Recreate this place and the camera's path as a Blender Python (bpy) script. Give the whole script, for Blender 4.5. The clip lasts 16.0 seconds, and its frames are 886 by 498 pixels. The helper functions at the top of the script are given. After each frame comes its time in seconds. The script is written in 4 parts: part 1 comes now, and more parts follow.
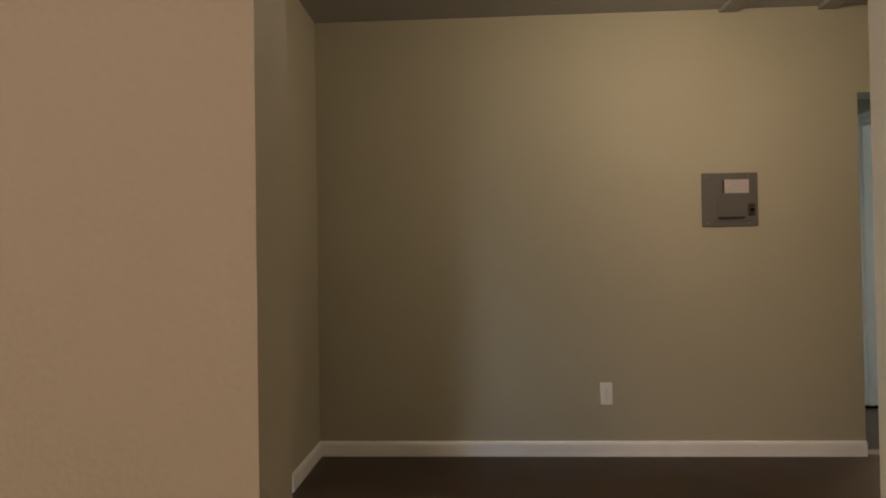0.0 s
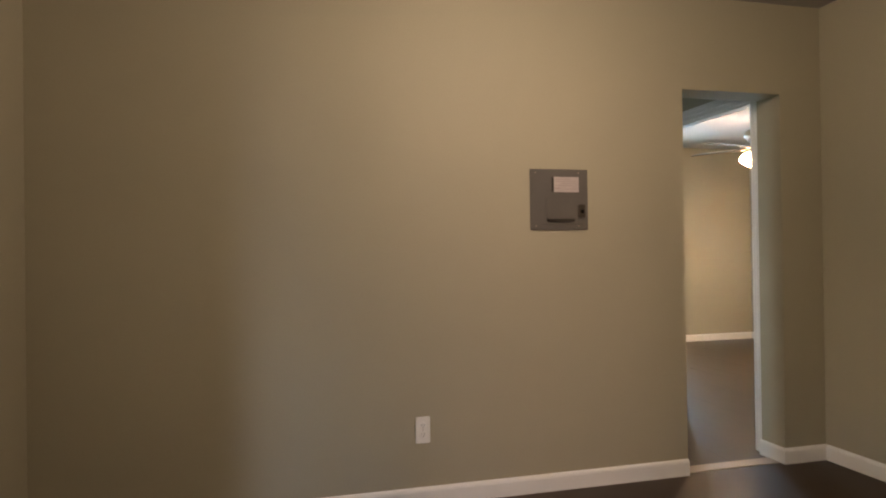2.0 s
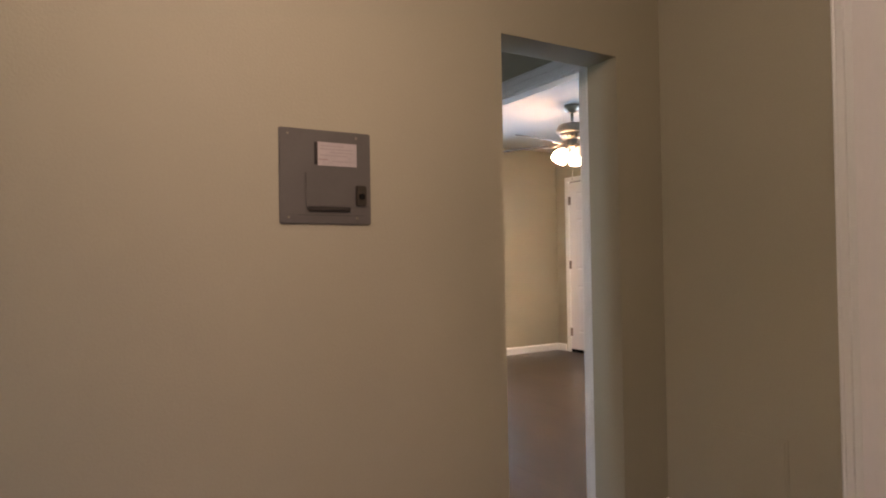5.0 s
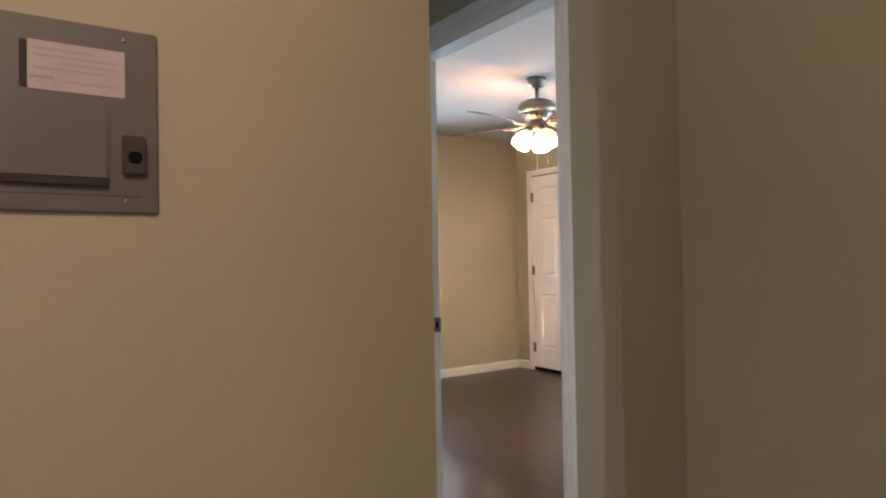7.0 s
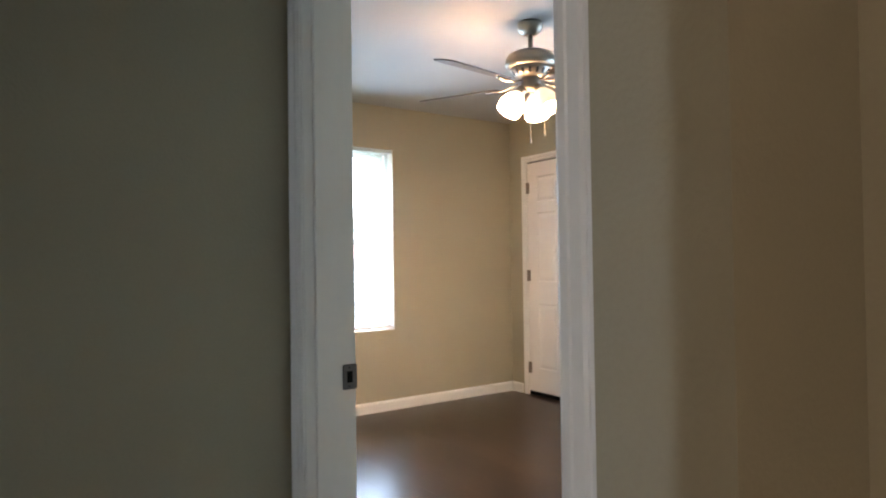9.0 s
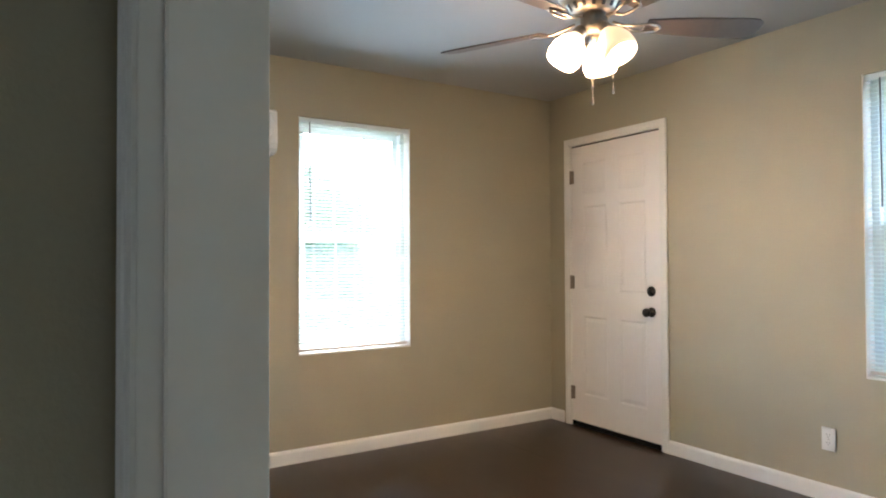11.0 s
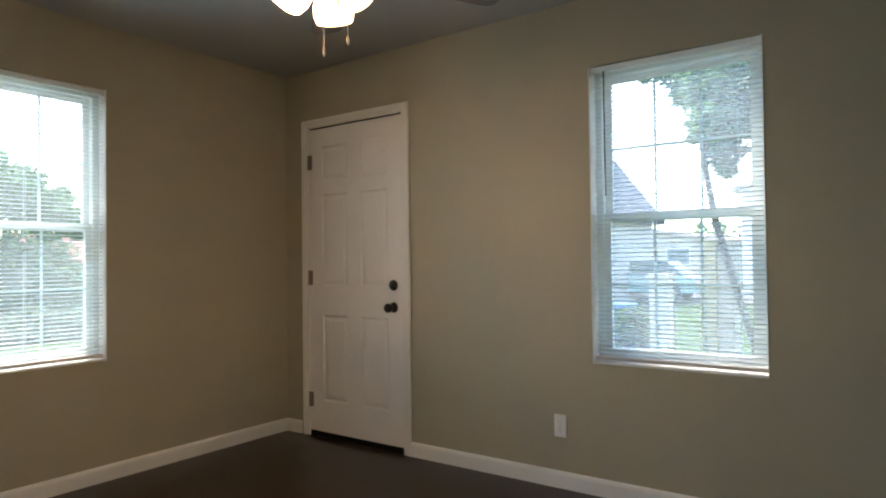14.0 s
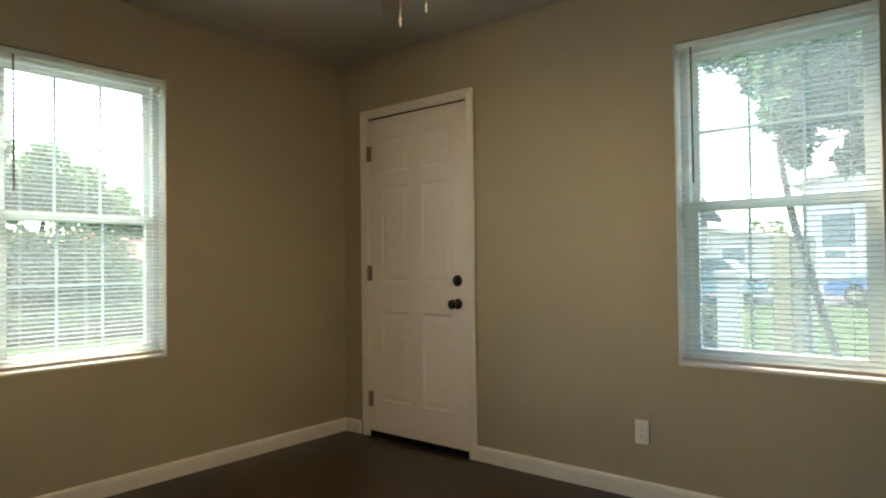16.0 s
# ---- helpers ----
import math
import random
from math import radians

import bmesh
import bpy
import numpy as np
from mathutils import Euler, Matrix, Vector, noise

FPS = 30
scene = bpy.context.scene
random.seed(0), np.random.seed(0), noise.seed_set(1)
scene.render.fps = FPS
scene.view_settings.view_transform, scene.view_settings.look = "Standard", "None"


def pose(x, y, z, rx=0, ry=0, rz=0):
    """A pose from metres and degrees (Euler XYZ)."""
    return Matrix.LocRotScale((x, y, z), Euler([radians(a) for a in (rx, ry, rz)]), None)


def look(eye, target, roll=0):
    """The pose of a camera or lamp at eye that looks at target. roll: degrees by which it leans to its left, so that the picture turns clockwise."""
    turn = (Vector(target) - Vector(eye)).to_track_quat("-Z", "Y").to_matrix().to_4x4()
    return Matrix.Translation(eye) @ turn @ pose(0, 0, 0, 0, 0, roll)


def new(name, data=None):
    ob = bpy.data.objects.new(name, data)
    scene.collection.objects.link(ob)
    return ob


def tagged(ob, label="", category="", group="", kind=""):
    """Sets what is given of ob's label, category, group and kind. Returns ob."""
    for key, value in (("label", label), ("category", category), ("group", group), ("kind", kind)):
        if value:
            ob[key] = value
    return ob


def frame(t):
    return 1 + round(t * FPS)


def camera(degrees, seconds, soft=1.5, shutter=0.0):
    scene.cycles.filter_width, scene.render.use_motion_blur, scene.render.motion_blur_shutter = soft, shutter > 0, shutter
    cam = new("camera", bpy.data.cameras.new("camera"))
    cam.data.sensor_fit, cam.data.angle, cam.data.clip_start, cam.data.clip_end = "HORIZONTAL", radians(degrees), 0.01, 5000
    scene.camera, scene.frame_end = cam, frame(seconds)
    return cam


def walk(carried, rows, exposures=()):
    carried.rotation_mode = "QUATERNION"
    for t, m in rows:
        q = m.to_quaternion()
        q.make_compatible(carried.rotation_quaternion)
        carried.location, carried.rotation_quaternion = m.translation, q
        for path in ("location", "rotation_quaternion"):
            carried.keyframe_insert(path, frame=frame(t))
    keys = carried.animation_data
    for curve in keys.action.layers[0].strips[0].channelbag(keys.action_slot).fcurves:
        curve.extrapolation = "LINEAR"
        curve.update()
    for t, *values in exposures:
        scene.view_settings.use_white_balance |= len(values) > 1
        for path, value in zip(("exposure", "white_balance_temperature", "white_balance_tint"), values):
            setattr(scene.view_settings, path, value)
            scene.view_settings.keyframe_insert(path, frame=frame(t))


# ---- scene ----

# ------------------------------------------------------------------ camera
PATH = [
    (0, (-2.121, -3.681, 1.12), (-2.226, -1.684, 1.151), -0.9),
    (0.5, (-2.126, -3.439, 1.131), (-2.106, -1.439, 1.162), -0.8),
    (1, (-2.105, -3.245, 1.142), (-1.969, -1.25, 1.168), -0.9),
    (1.5, (-2.071, -3.066, 1.198), (-1.783, -1.087, 1.196), -1.1),
    (2, (-2.056, -2.937, 1.175), (-1.557, -1.0, 1.185), -0.8),
    (2.5, (-1.983, -2.813, 1.172), (-1.37, -0.909, 1.183), -0.9),
    (3, (-1.871, -2.658, 1.178), (-1.208, -0.771, 1.194), -1.0),
    (3.5, (-1.795, -2.505, 1.152), (-1.076, -0.639, 1.177), -1.0),
    (4, (-1.676, -2.289, 1.17), (-0.883, -0.453, 1.189), -0.9),
    (4.5, (-1.568, -2.124, 1.158), (-0.637, -0.354, 1.181), -0.9),
    (7, (-0.772, -1.158, 1.194), (0.363, 0.489, 1.225), -1.0),
    (7.5, (-0.553, -0.951, 1.184), (0.584, 0.694, 1.216), -0.9),
    (8, (-0.343, -0.742, 1.187), (0.808, 0.894, 1.218), -0.7),
    (8.5, (-0.151, -0.538, 1.188), (1.006, 1.093, 1.221), -0.8),
    (9, (0.04, -0.344, 1.201), (1.172, 1.304, 1.236), -0.8),
    (9.5, (0.187, -0.139, 1.205), (1.277, 1.537, 1.246), -0.8),
    (9.7, (0.25, -0.036, 1.217), (1.331, 1.645, 1.258), -0.7),
    (11.8, (0.673, 0.539, 1.213), (1.736, 2.229, 1.247), -0.2),
    (12, (0.698, 0.559, 1.206), (1.832, 2.201, 1.241), -0.2),
    (12.5, (0.74, 0.589, 1.189), (2.083, 2.07, 1.227), -0.3),
    (13, (0.782, 0.607, 1.175), (2.283, 1.928, 1.215), -0.5),
    (13.5, (0.841, 0.646, 1.168), (2.424, 1.867, 1.205), -0.6),
    (14, (0.909, 0.696, 1.153), (2.533, 1.862, 1.192), -0.7),
    (14.5, (0.951, 0.735, 1.145), (2.588, 1.882, 1.184), -0.7),
    (15, (0.975, 0.799, 1.145), (2.615, 1.943, 1.179), -0.7),
    (15.5, (0.989, 0.86, 1.134), (2.595, 2.051, 1.169), -0.7),
    (16, (0.989, 0.908, 1.124), (2.528, 2.184, 1.163), -0.7),
]
EXPOSURES = [
    (0, 4.48, 7050, 18), (0.7, 4.74, 7100, 20), (2, 4.90, 7100, 24), (3.5, 4.88, 6900, 29), (4.7, 4.80, 6900, 33), (7, 4.76, 6950, 29), (8.3, 4.66, 6950, 26), (9.5, 4.66, 6650, 25), (11.8, 3.86, 6750, 21),
    (12.5, 3.55, 6850, 22), (14, 3.06, 7050, 20), (15, 3.04, 7500, 19), (16, 3.0, 8300, 14),
]
cam = camera(69.0, 16.0, soft=2.0)
walk(cam, [(t, look(e, g, r)) for t, e, g, r in PATH], EXPOSURES)

# ------------------------------------------------------------------ world, sun and lamps
world = bpy.data.worlds.new("sky")
scene.world = world
world.use_nodes = True
wn = world.node_tree.nodes
sky = wn.new("ShaderNodeTexSky")
sky.sky_type, sky.sun_disc = "NISHITA", False
sky.sun_elevation, sky.sun_rotation = radians(55), radians(15)
sky.dust_density = 1.2
world.node_tree.links.new(sky.outputs[0], wn["Background"].inputs[0])
wn["Background"].inputs[1].default_value = 0.15
SUN_DIR = Vector((math.sin(radians(15)) * math.cos(radians(55)), math.cos(radians(15)) * math.cos(radians(55)), math.sin(radians(55))))


def lamp(name, kind, at, energy, color, size=0.1, target=None, size_y=None, spread=180):
    """A light; area lamps look at target."""
    data = bpy.data.lights.new(name, kind)
    data.energy, data.color = energy, color
    ob = new(name, data)
    if kind == "SUN":
        data.angle = size
        ob.matrix_world = look(at, (0, 0, 0))
    elif kind == "AREA":
        data.size, data.spread = size, radians(spread)
        if size_y:
            data.shape, data.size_y = "RECTANGLE", size_y
        ob.matrix_world = look(at, target)
    else:
        data.shadow_soft_size = size
        ob.location = at
    return ob


WARM = (1.0, 0.87, 0.66)
DAY = (0.80, 0.92, 1.0)
lamp("sun", "SUN", SUN_DIR * 30, 1.4, (1.0, 0.95, 0.86), radians(10.0))
# sky light in the opening of the kitchen window, which lies off the walk
lamp("daylight_kitchen", "AREA", (-5.50, 1.30, 1.50), 5, DAY, 0.9, (-3.0, 1.0, 0.8), 0.9)
# cool fill lamps in two added, unseen openings of the passage and the hall
lamp("cool_fill_passage", "AREA", (-5.44, -2.17, 0.85), 0.27, (0.66, 0.80, 1.0), 0.44, (-3.5, 0.0, 0.6), 0.88, 60)
lamp("cool_fill_hall", "AREA", (-2.59, 0.63, 1.05), 0.115, (0.68, 0.90, 1.0), 0.11, (0.6, 0.52, 1.05), 0.80, 80)
# sky light in the openings of the two bedroom windows
lamp("daylight_north", "AREA", (2.289, 4.209, 1.375), 1.15, (0.45, 0.76, 1.0), 0.74, (2.289, 2.2, 1.375), 1.42, 115)
lamp("daylight_east", "AREA", (3.929, 1.566, 1.375), 1.35, (0.45, 0.76, 1.0), 0.74, (2.0, 1.566, 1.375), 1.42, 115)
# unseen room lamps, placed by the light they leave on the walls
lamp("lamp_living", "POINT", (-1.05, -1.35, 2.34), 1.5, WARM, 0.12)
# set behind the start so its beam through the doorway lights the panel wall
lamp("lamp_entry", "POINT", (-3.35, -6.0, 1.95), 7.8, (1.0, 0.80, 0.68), 0.40)
lamp("lamp_passage", "POINT", (-4.3, -0.9, 2.25), 1.3, (1.0, 0.70, 0.42), 0.12)
# added fill light, out of view, to brighten the kitchen cabinets
lamp("fill_kitchen", "POINT", (-4.2, 1.9, 2.25), 1.4, (1.0, 0.84, 0.66), 0.12)
# bulbs of the bedroom fan, one under each shade
FAN = (2.362, 2.19)
FAN_SHADES = (33, 153, 273)
FAN_TURN, FAN_Z = 45.0, 2.124

# ------------------------------------------------------------------ materials


def surface(name, base, rough=0.6, metal=0.0, vary=0.08, scale=3.0, fine=90.0, bump=0.0, rough_vary=0.05, stretch=(1, 1, 1), spec=0.5, local=False, per_piece=0.0):
    """A painted, wooden, metal or stone surface: two scales of colour, varied gloss, fine relief."""
    m = bpy.data.materials.new(name)
    m.use_nodes = True
    nt = m.node_tree
    n, l = nt.nodes, nt.links
    b = n["Principled BSDF"]
    b.inputs["Metallic"].default_value = metal
    b.inputs["Specular IOR Level"].default_value = spec
    if local:
        src = n.new("ShaderNodeTexCoord").outputs["Object"]
    else:
        src = n.new("ShaderNodeNewGeometry").outputs["Position"]
    mp = n.new("ShaderNodeMapping")
    mp.inputs["Scale"].default_value = stretch
    l.new(src, mp.inputs["Vector"])
    big, small = n.new("ShaderNodeTexNoise"), n.new("ShaderNodeTexNoise")
    for t, s, d in ((big, scale, 4.0), (small, fine, 3.0)):
        t.inputs["Scale"].default_value = s
        t.inputs["Detail"].default_value = d
        l.new(mp.outputs[0], t.inputs["Vector"])
    mix = n.new("ShaderNodeMath")
    mix.operation = "ADD"
    half = n.new("ShaderNodeMath")
    half.operation = "MULTIPLY"
    half.inputs[1].default_value = 0.5
    l.new(small.outputs[0], half.inputs[0])
    l.new(big.outputs[0], mix.inputs[0])
    l.new(half.outputs[0], mix.inputs[1])
    ramp = n.new("ShaderNodeMapRange")
    ramp.inputs["From Min"].default_value, ramp.inputs["From Max"].default_value = 0.4, 1.1
    ramp.inputs["To Min"].default_value, ramp.inputs["To Max"].default_value = 1 - vary, 1 + vary
    l.new(mix.outputs[0], ramp.inputs["Value"])
    value = ramp.outputs[0]
    if per_piece:
        info = n.new("ShaderNodeObjectInfo")
        pr = n.new("ShaderNodeMapRange")
        pr.inputs["To Min"].default_value, pr.inputs["To Max"].default_value = 1 - per_piece, 1 + per_piece
        l.new(info.outputs["Random"], pr.inputs["Value"])
        pm = n.new("ShaderNodeMath")
        pm.operation = "MULTIPLY"
        l.new(value, pm.inputs[0])
        l.new(pr.outputs[0], pm.inputs[1])
        value = pm.outputs[0]
    tint = n.new("ShaderNodeVectorMath")
    tint.operation = "SCALE"
    tint.inputs[0].default_value = base
    l.new(value, tint.inputs["Scale"])
    l.new(tint.outputs[0], b.inputs["Base Color"])
    rr = n.new("ShaderNodeMapRange")
    rr.inputs["From Min"].default_value, rr.inputs["From Max"].default_value = 0.3, 0.7
    rr.inputs["To Min"].default_value, rr.inputs["To Max"].default_value = max(rough - rough_vary, 0.02), min(rough + rough_vary, 1)
    l.new(big.outputs[0], rr.inputs["Value"])
    l.new(rr.outputs[0], b.inputs["Roughness"])
    if bump:
        bp = n.new("ShaderNodeBump")
        bp.inputs["Strength"].default_value = 1.0
        bp.inputs["Distance"].default_value = bump
        l.new(small.outputs[0], bp.inputs["Height"])
        l.new(bp.outputs[0], b.inputs["Normal"])
    return m


def glowing(name, color, strength, base=(0.9, 0.85, 0.75)):
    m = bpy.data.materials.new(name)
    m.use_nodes = True
    b = m.node_tree.nodes["Principled BSDF"]
    b.inputs["Base Color"].default_value = (*base, 1)
    b.inputs["Roughness"].default_value = 0.3
    b.inputs["Emission Color"].default_value = (*color, 1)
    b.inputs["Emission Strength"].default_value = strength
    return m


def clear_glass(name, veil):
    m = bpy.data.materials.new(name)
    m.use_nodes = True
    b = m.node_tree.nodes["Principled BSDF"]
    b.inputs["Base Color"].default_value = (0.88, 0.97, 0.985, 1)
    b.inputs["Roughness"].default_value = 0.0
    b.inputs["IOR"].default_value = 1.05
    b.inputs["Transmission Weight"].default_value = 1.0
    # a pale veil in the pane's material stands in for the glare of the sky
    n, l = m.node_tree.nodes, m.node_tree.links
    glare, mix, tex = n.new("ShaderNodeBsdfTranslucent"), n.new("ShaderNodeMixShader"), n.new("ShaderNodeTexNoise")
    glare.inputs[0].default_value = (0.82, 0.92, 0.94, 1)
    tex.inputs["Scale"].default_value = 4.0
    span = n.new("ShaderNodeMapRange")
    span.inputs["To Min"].default_value, span.inputs["To Max"].default_value = 0.4 * veil, veil
    l.new(tex.outputs[0], span.inputs["Value"])
    l.new(span.outputs[0], mix.inputs[0])
    l.new(b.outputs[0], mix.inputs[1])
    l.new(glare.outputs[0], mix.inputs[2])
    l.new(mix.outputs[0], n["Material Output"].inputs["Surface"])
    return m


def let_through(m, color, share):
    """Mixes a share of diffuse transmission into a thin surface."""
    n, l = m.node_tree.nodes, m.node_tree.links
    thin, mix = n.new("ShaderNodeBsdfTranslucent"), n.new("ShaderNodeMixShader")
    thin.inputs[0].default_value = (*color, 1)
    mix.inputs[0].default_value = share
    l.new(n["Principled BSDF"].outputs[0], mix.inputs[1])
    l.new(thin.outputs[0], mix.inputs[2])
    l.new(mix.outputs[0], n["Material Output"].inputs["Surface"])
    return m


def see_through(m, color, share):
    """Lets a share of the light pass straight through thin frosted glass."""
    n, l = m.node_tree.nodes, m.node_tree.links
    clear, mix = n.new("ShaderNodeBsdfTransparent"), n.new("ShaderNodeMixShader")
    clear.inputs[0].default_value = (*color, 1)
    mix.inputs[0].default_value = share
    l.new(n["Principled BSDF"].outputs[0], mix.inputs[1])
    l.new(clear.outputs[0], mix.inputs[2])
    l.new(mix.outputs[0], n["Material Output"].inputs["Surface"])
    return m


PAINT = surface("beige_wall_paint", (0.388, 0.353, 0.262), 0.62, vary=0.06, scale=1.1, fine=120, bump=0.0007, spec=0.35)
CEIL_PAINT = surface("ceiling_paint", (0.43, 0.42, 0.405), 0.8, vary=0.04, scale=1.5, fine=120, bump=0.0006, spec=0.2)
TRIM_WHITE = surface("white_trim_paint", (0.78, 0.77, 0.74), 0.38, vary=0.03, scale=5, fine=60, bump=0.0002)
DOOR_WHITE = surface("white_door_paint", (0.82, 0.785, 0.77), 0.36, vary=0.04, scale=2.5, fine=70, bump=0.0003, stretch=(1, 1, 0.25))
FLOOR_BED = surface("dark_brown_laminate", (0.030, 0.0165, 0.0095), 0.28, vary=0.34, scale=5.0, fine=45, rough_vary=0.0, stretch=(1, 0.10, 1), spec=0.30, per_piece=0.10)
SUBFLOOR = surface("dark_joint_underlay", (0.012, 0.008, 0.006), 0.8)
STRIP = surface("tan_threshold_strip", (0.34, 0.26, 0.20), 0.35, vary=0.08, scale=8, fine=60)
FLOOR_LIVING = surface("dark_brown_sheet_floor", (0.046, 0.028, 0.017), 0.46, vary=0.40, scale=3.0, fine=120, bump=0.0003, rough_vary=0.06, spec=0.25)
FLOOR_KITCHEN = surface("tan_kitchen_floor", (0.48, 0.36, 0.24), 0.4, vary=0.12, scale=3.0, fine=50)
VINYL = surface("white_window_vinyl", (0.82, 0.88, 0.89), 0.35, vary=0.02, scale=4, fine=50)
SLAT = let_through(surface("white_blind_slat", (0.80, 0.87, 0.88), 0.45, vary=0.04, scale=6, fine=60, per_piece=0.05), (0.78, 0.89, 0.90), 0.45)
# the rail's brown shade is put into its base colour
RAIL = surface("blind_bottom_rail", (0.62, 0.52, 0.46), 0.45, vary=0.06, scale=6)
WAND = surface("dark_tilt_wand", (0.10, 0.10, 0.10), 0.3)
# stronger glare veil for the east panes, weaker for the north ones
GLASS = clear_glass("window_glass", 0.12)
GLASS_THIN_VEIL = clear_glass("thin_veil_window_glass", 0.048)
NICKEL = surface("brushed_nickel", (0.31, 0.27, 0.225), 0.42, 1.0, vary=0.10, scale=20, fine=200)
HINGE_METAL = surface("aged_brass_hinge", (0.24, 0.20, 0.17), 0.5, 0.5, vary=0.15, scale=30, fine=200)
DARK_METAL = surface("dark_bronze_metal", (0.055, 0.050, 0.046), 0.30, 1.0, vary=0.15, scale=30, fine=200)
STRIKE_METAL = surface("grey_bronze_strike", (0.13, 0.125, 0.125), 0.38, 1.0, vary=0.15, scale=30, fine=200)
BLACK = surface("black_rubber_and_gap_shade", (0.006, 0.006, 0.006), 0.8, vary=0.2, scale=20, spec=0.1)
CONCRETE_SILL = surface("grey_door_sill", (0.30, 0.29, 0.27), 0.8)
BLADE = surface("walnut_fan_blade", (0.085, 0.062, 0.050), 0.38, vary=0.25, scale=5, fine=40, stretch=(1, 1, 1), local=True)
PLASTIC = surface("white_plastic", (0.80, 0.79, 0.76), 0.30, vary=0.02, scale=8)
SLOT = surface("outlet_slot", (0.03, 0.03, 0.03), 0.6)
PANEL_GREY = surface("grey_panel_enamel", (0.112, 0.101, 0.092), 0.5, vary=0.08, scale=9, fine=90, bump=0.0002)
LATCH = surface("brown_grey_latch", (0.040, 0.030, 0.020), 0.45, vary=0.2, scale=30)
PANEL_DARK = surface("dark_panel_slot", (0.024, 0.018, 0.013), 0.7, vary=0.6, scale=60, fine=400)
PAPER = surface("paper_label", (0.46, 0.40, 0.39), 0.8, vary=0.14, scale=20)
INK_RED = surface("faded_red_ink", (0.38, 0.29, 0.28), 0.8)
INK_GREY = surface("grey_ink", (0.40, 0.345, 0.335), 0.8)
AC_WHITE = surface("white_ac_plastic", (0.82, 0.82, 0.80), 0.10, vary=0.02, scale=6)
CORD = surface("tan_cord", (0.42, 0.37, 0.285), 0.6, vary=0.1, scale=20)
CREAM = surface("cream_cabinet_paint", (0.74, 0.67, 0.58), 0.42, vary=0.05, scale=3)
COUNTER = surface("dark_countertop", (0.04, 0.038, 0.036), 0.25, vary=0.3, scale=30)
TILE = surface("pink_beige_tile", (0.62, 0.50, 0.42), 0.3, vary=0.05, scale=10, per_piece=0.08)
GROUT = surface("tile_grout", (0.42, 0.36, 0.31), 0.8)
BULB = glowing("lit_bulb", (1.0, 0.76, 0.48), 70.0)
BULB_LOW = glowing("weaker_lit_bulb", (1.0, 0.76, 0.48), 5.0)


def frosted(name, color, peak):
    """Frosted glass lit by the bulb inside: brightest round the bulb, faint at neck and rim (local z)."""
    m = glowing(name, color, 0.0)
    n, l = m.node_tree.nodes, m.node_tree.links
    split, span, ramp, gain = n.new("ShaderNodeSeparateXYZ"), n.new("ShaderNodeMapRange"), n.new("ShaderNodeValToRGB"), n.new("ShaderNodeMath")
    l.new(n.new("ShaderNodeTexCoord").outputs["Object"], split.inputs[0])
    l.new(split.outputs["Z"], span.inputs["Value"])
    span.inputs["From Min"].default_value, span.inputs["From Max"].default_value = 0.0, -0.14
    l.new(span.outputs[0], ramp.inputs[0])
    e = ramp.color_ramp.elements
    e[0].color, e[1].color = (0.012, 0.012, 0.012, 1), (0.05, 0.05, 0.05, 1)
    for at, v in ((0.22, 0.04), (0.45, 0.45), (0.65, 1.0), (0.85, 0.5)):
        e.new(at).color = (v, v, v, 1)
    gain.operation = "MULTIPLY"
    gain.inputs[1].default_value = peak
    l.new(ramp.outputs[0], gain.inputs[0])
    l.new(gain.outputs[0], n["Principled BSDF"].inputs["Emission Strength"])
    return m


SHADE_DIM = glowing("frosted_dim_shade", (1.0, 0.64, 0.32), 0.055)
SHADE = see_through(frosted("frosted_lit_shade", (1.0, 0.72, 0.43), 6.5), (1.0, 0.86, 0.68), 0.07)

# ------------------------------------------------------------------ mesh helpers


def part(name, bm, material, parent=None, label="", smooth=False):
    """Links a bmesh as one mesh object."""
    me = bpy.data.meshes.new(name)
    bmesh.ops.recalc_face_normals(bm, faces=bm.faces)
    bm.to_mesh(me)
    bm.free()
    me.materials.append(material)
    if smooth:
        for p in me.polygons:
            p.use_smooth = True
    ob = new(name, me)
    if parent:
        ob.parent = parent
    if label:
        tagged(ob, label)
    return ob


def boxes(specs, bevel=0.0, segments=2):
    """A bmesh of boxes given by their low and high corners."""
    bm = bmesh.new()
    for lo, hi in specs:
        m = Matrix.LocRotScale([(a + b) / 2 for a, b in zip(lo, hi)], None, [b - a for a, b in zip(lo, hi)])
        bmesh.ops.create_cube(bm, size=1, matrix=m)
    if bevel:
        bmesh.ops.bevel(bm, geom=bm.edges[:], offset=bevel, segments=segments, affect="EDGES", clamp_overlap=True)
    return bm


def box(lo, hi, bevel=0.0, segments=2):
    return boxes([(lo, hi)], bevel, segments)


def lathe(profile, n=24, at=(0, 0, 0), m=None):
    """A surface of revolution about z from (radius, height) pairs."""
    bm = bmesh.new()
    rings = []
    for r, z in profile:
        rings.append([bm.verts.new((r * math.cos(2 * math.pi * i / n), r * math.sin(2 * math.pi * i / n), z)) for i in range(n)])
    for a, b in zip(rings, rings[1:]):
        for i in range(n):
            bm.faces.new((a[i], a[(i + 1) % n], b[(i + 1) % n], b[i]))
    if profile[0][0] > 0.0005:
        bm.faces.new(rings[0][::-1])
    if profile[-1][0] > 0.0005:
        bm.faces.new(rings[-1])
    bmesh.ops.remove_doubles(bm, verts=bm.verts[:], dist=0.00005)
    bmesh.ops.transform(bm, matrix=Matrix.Translation(at) @ (m or Matrix()), verts=bm.verts[:])
    return bm


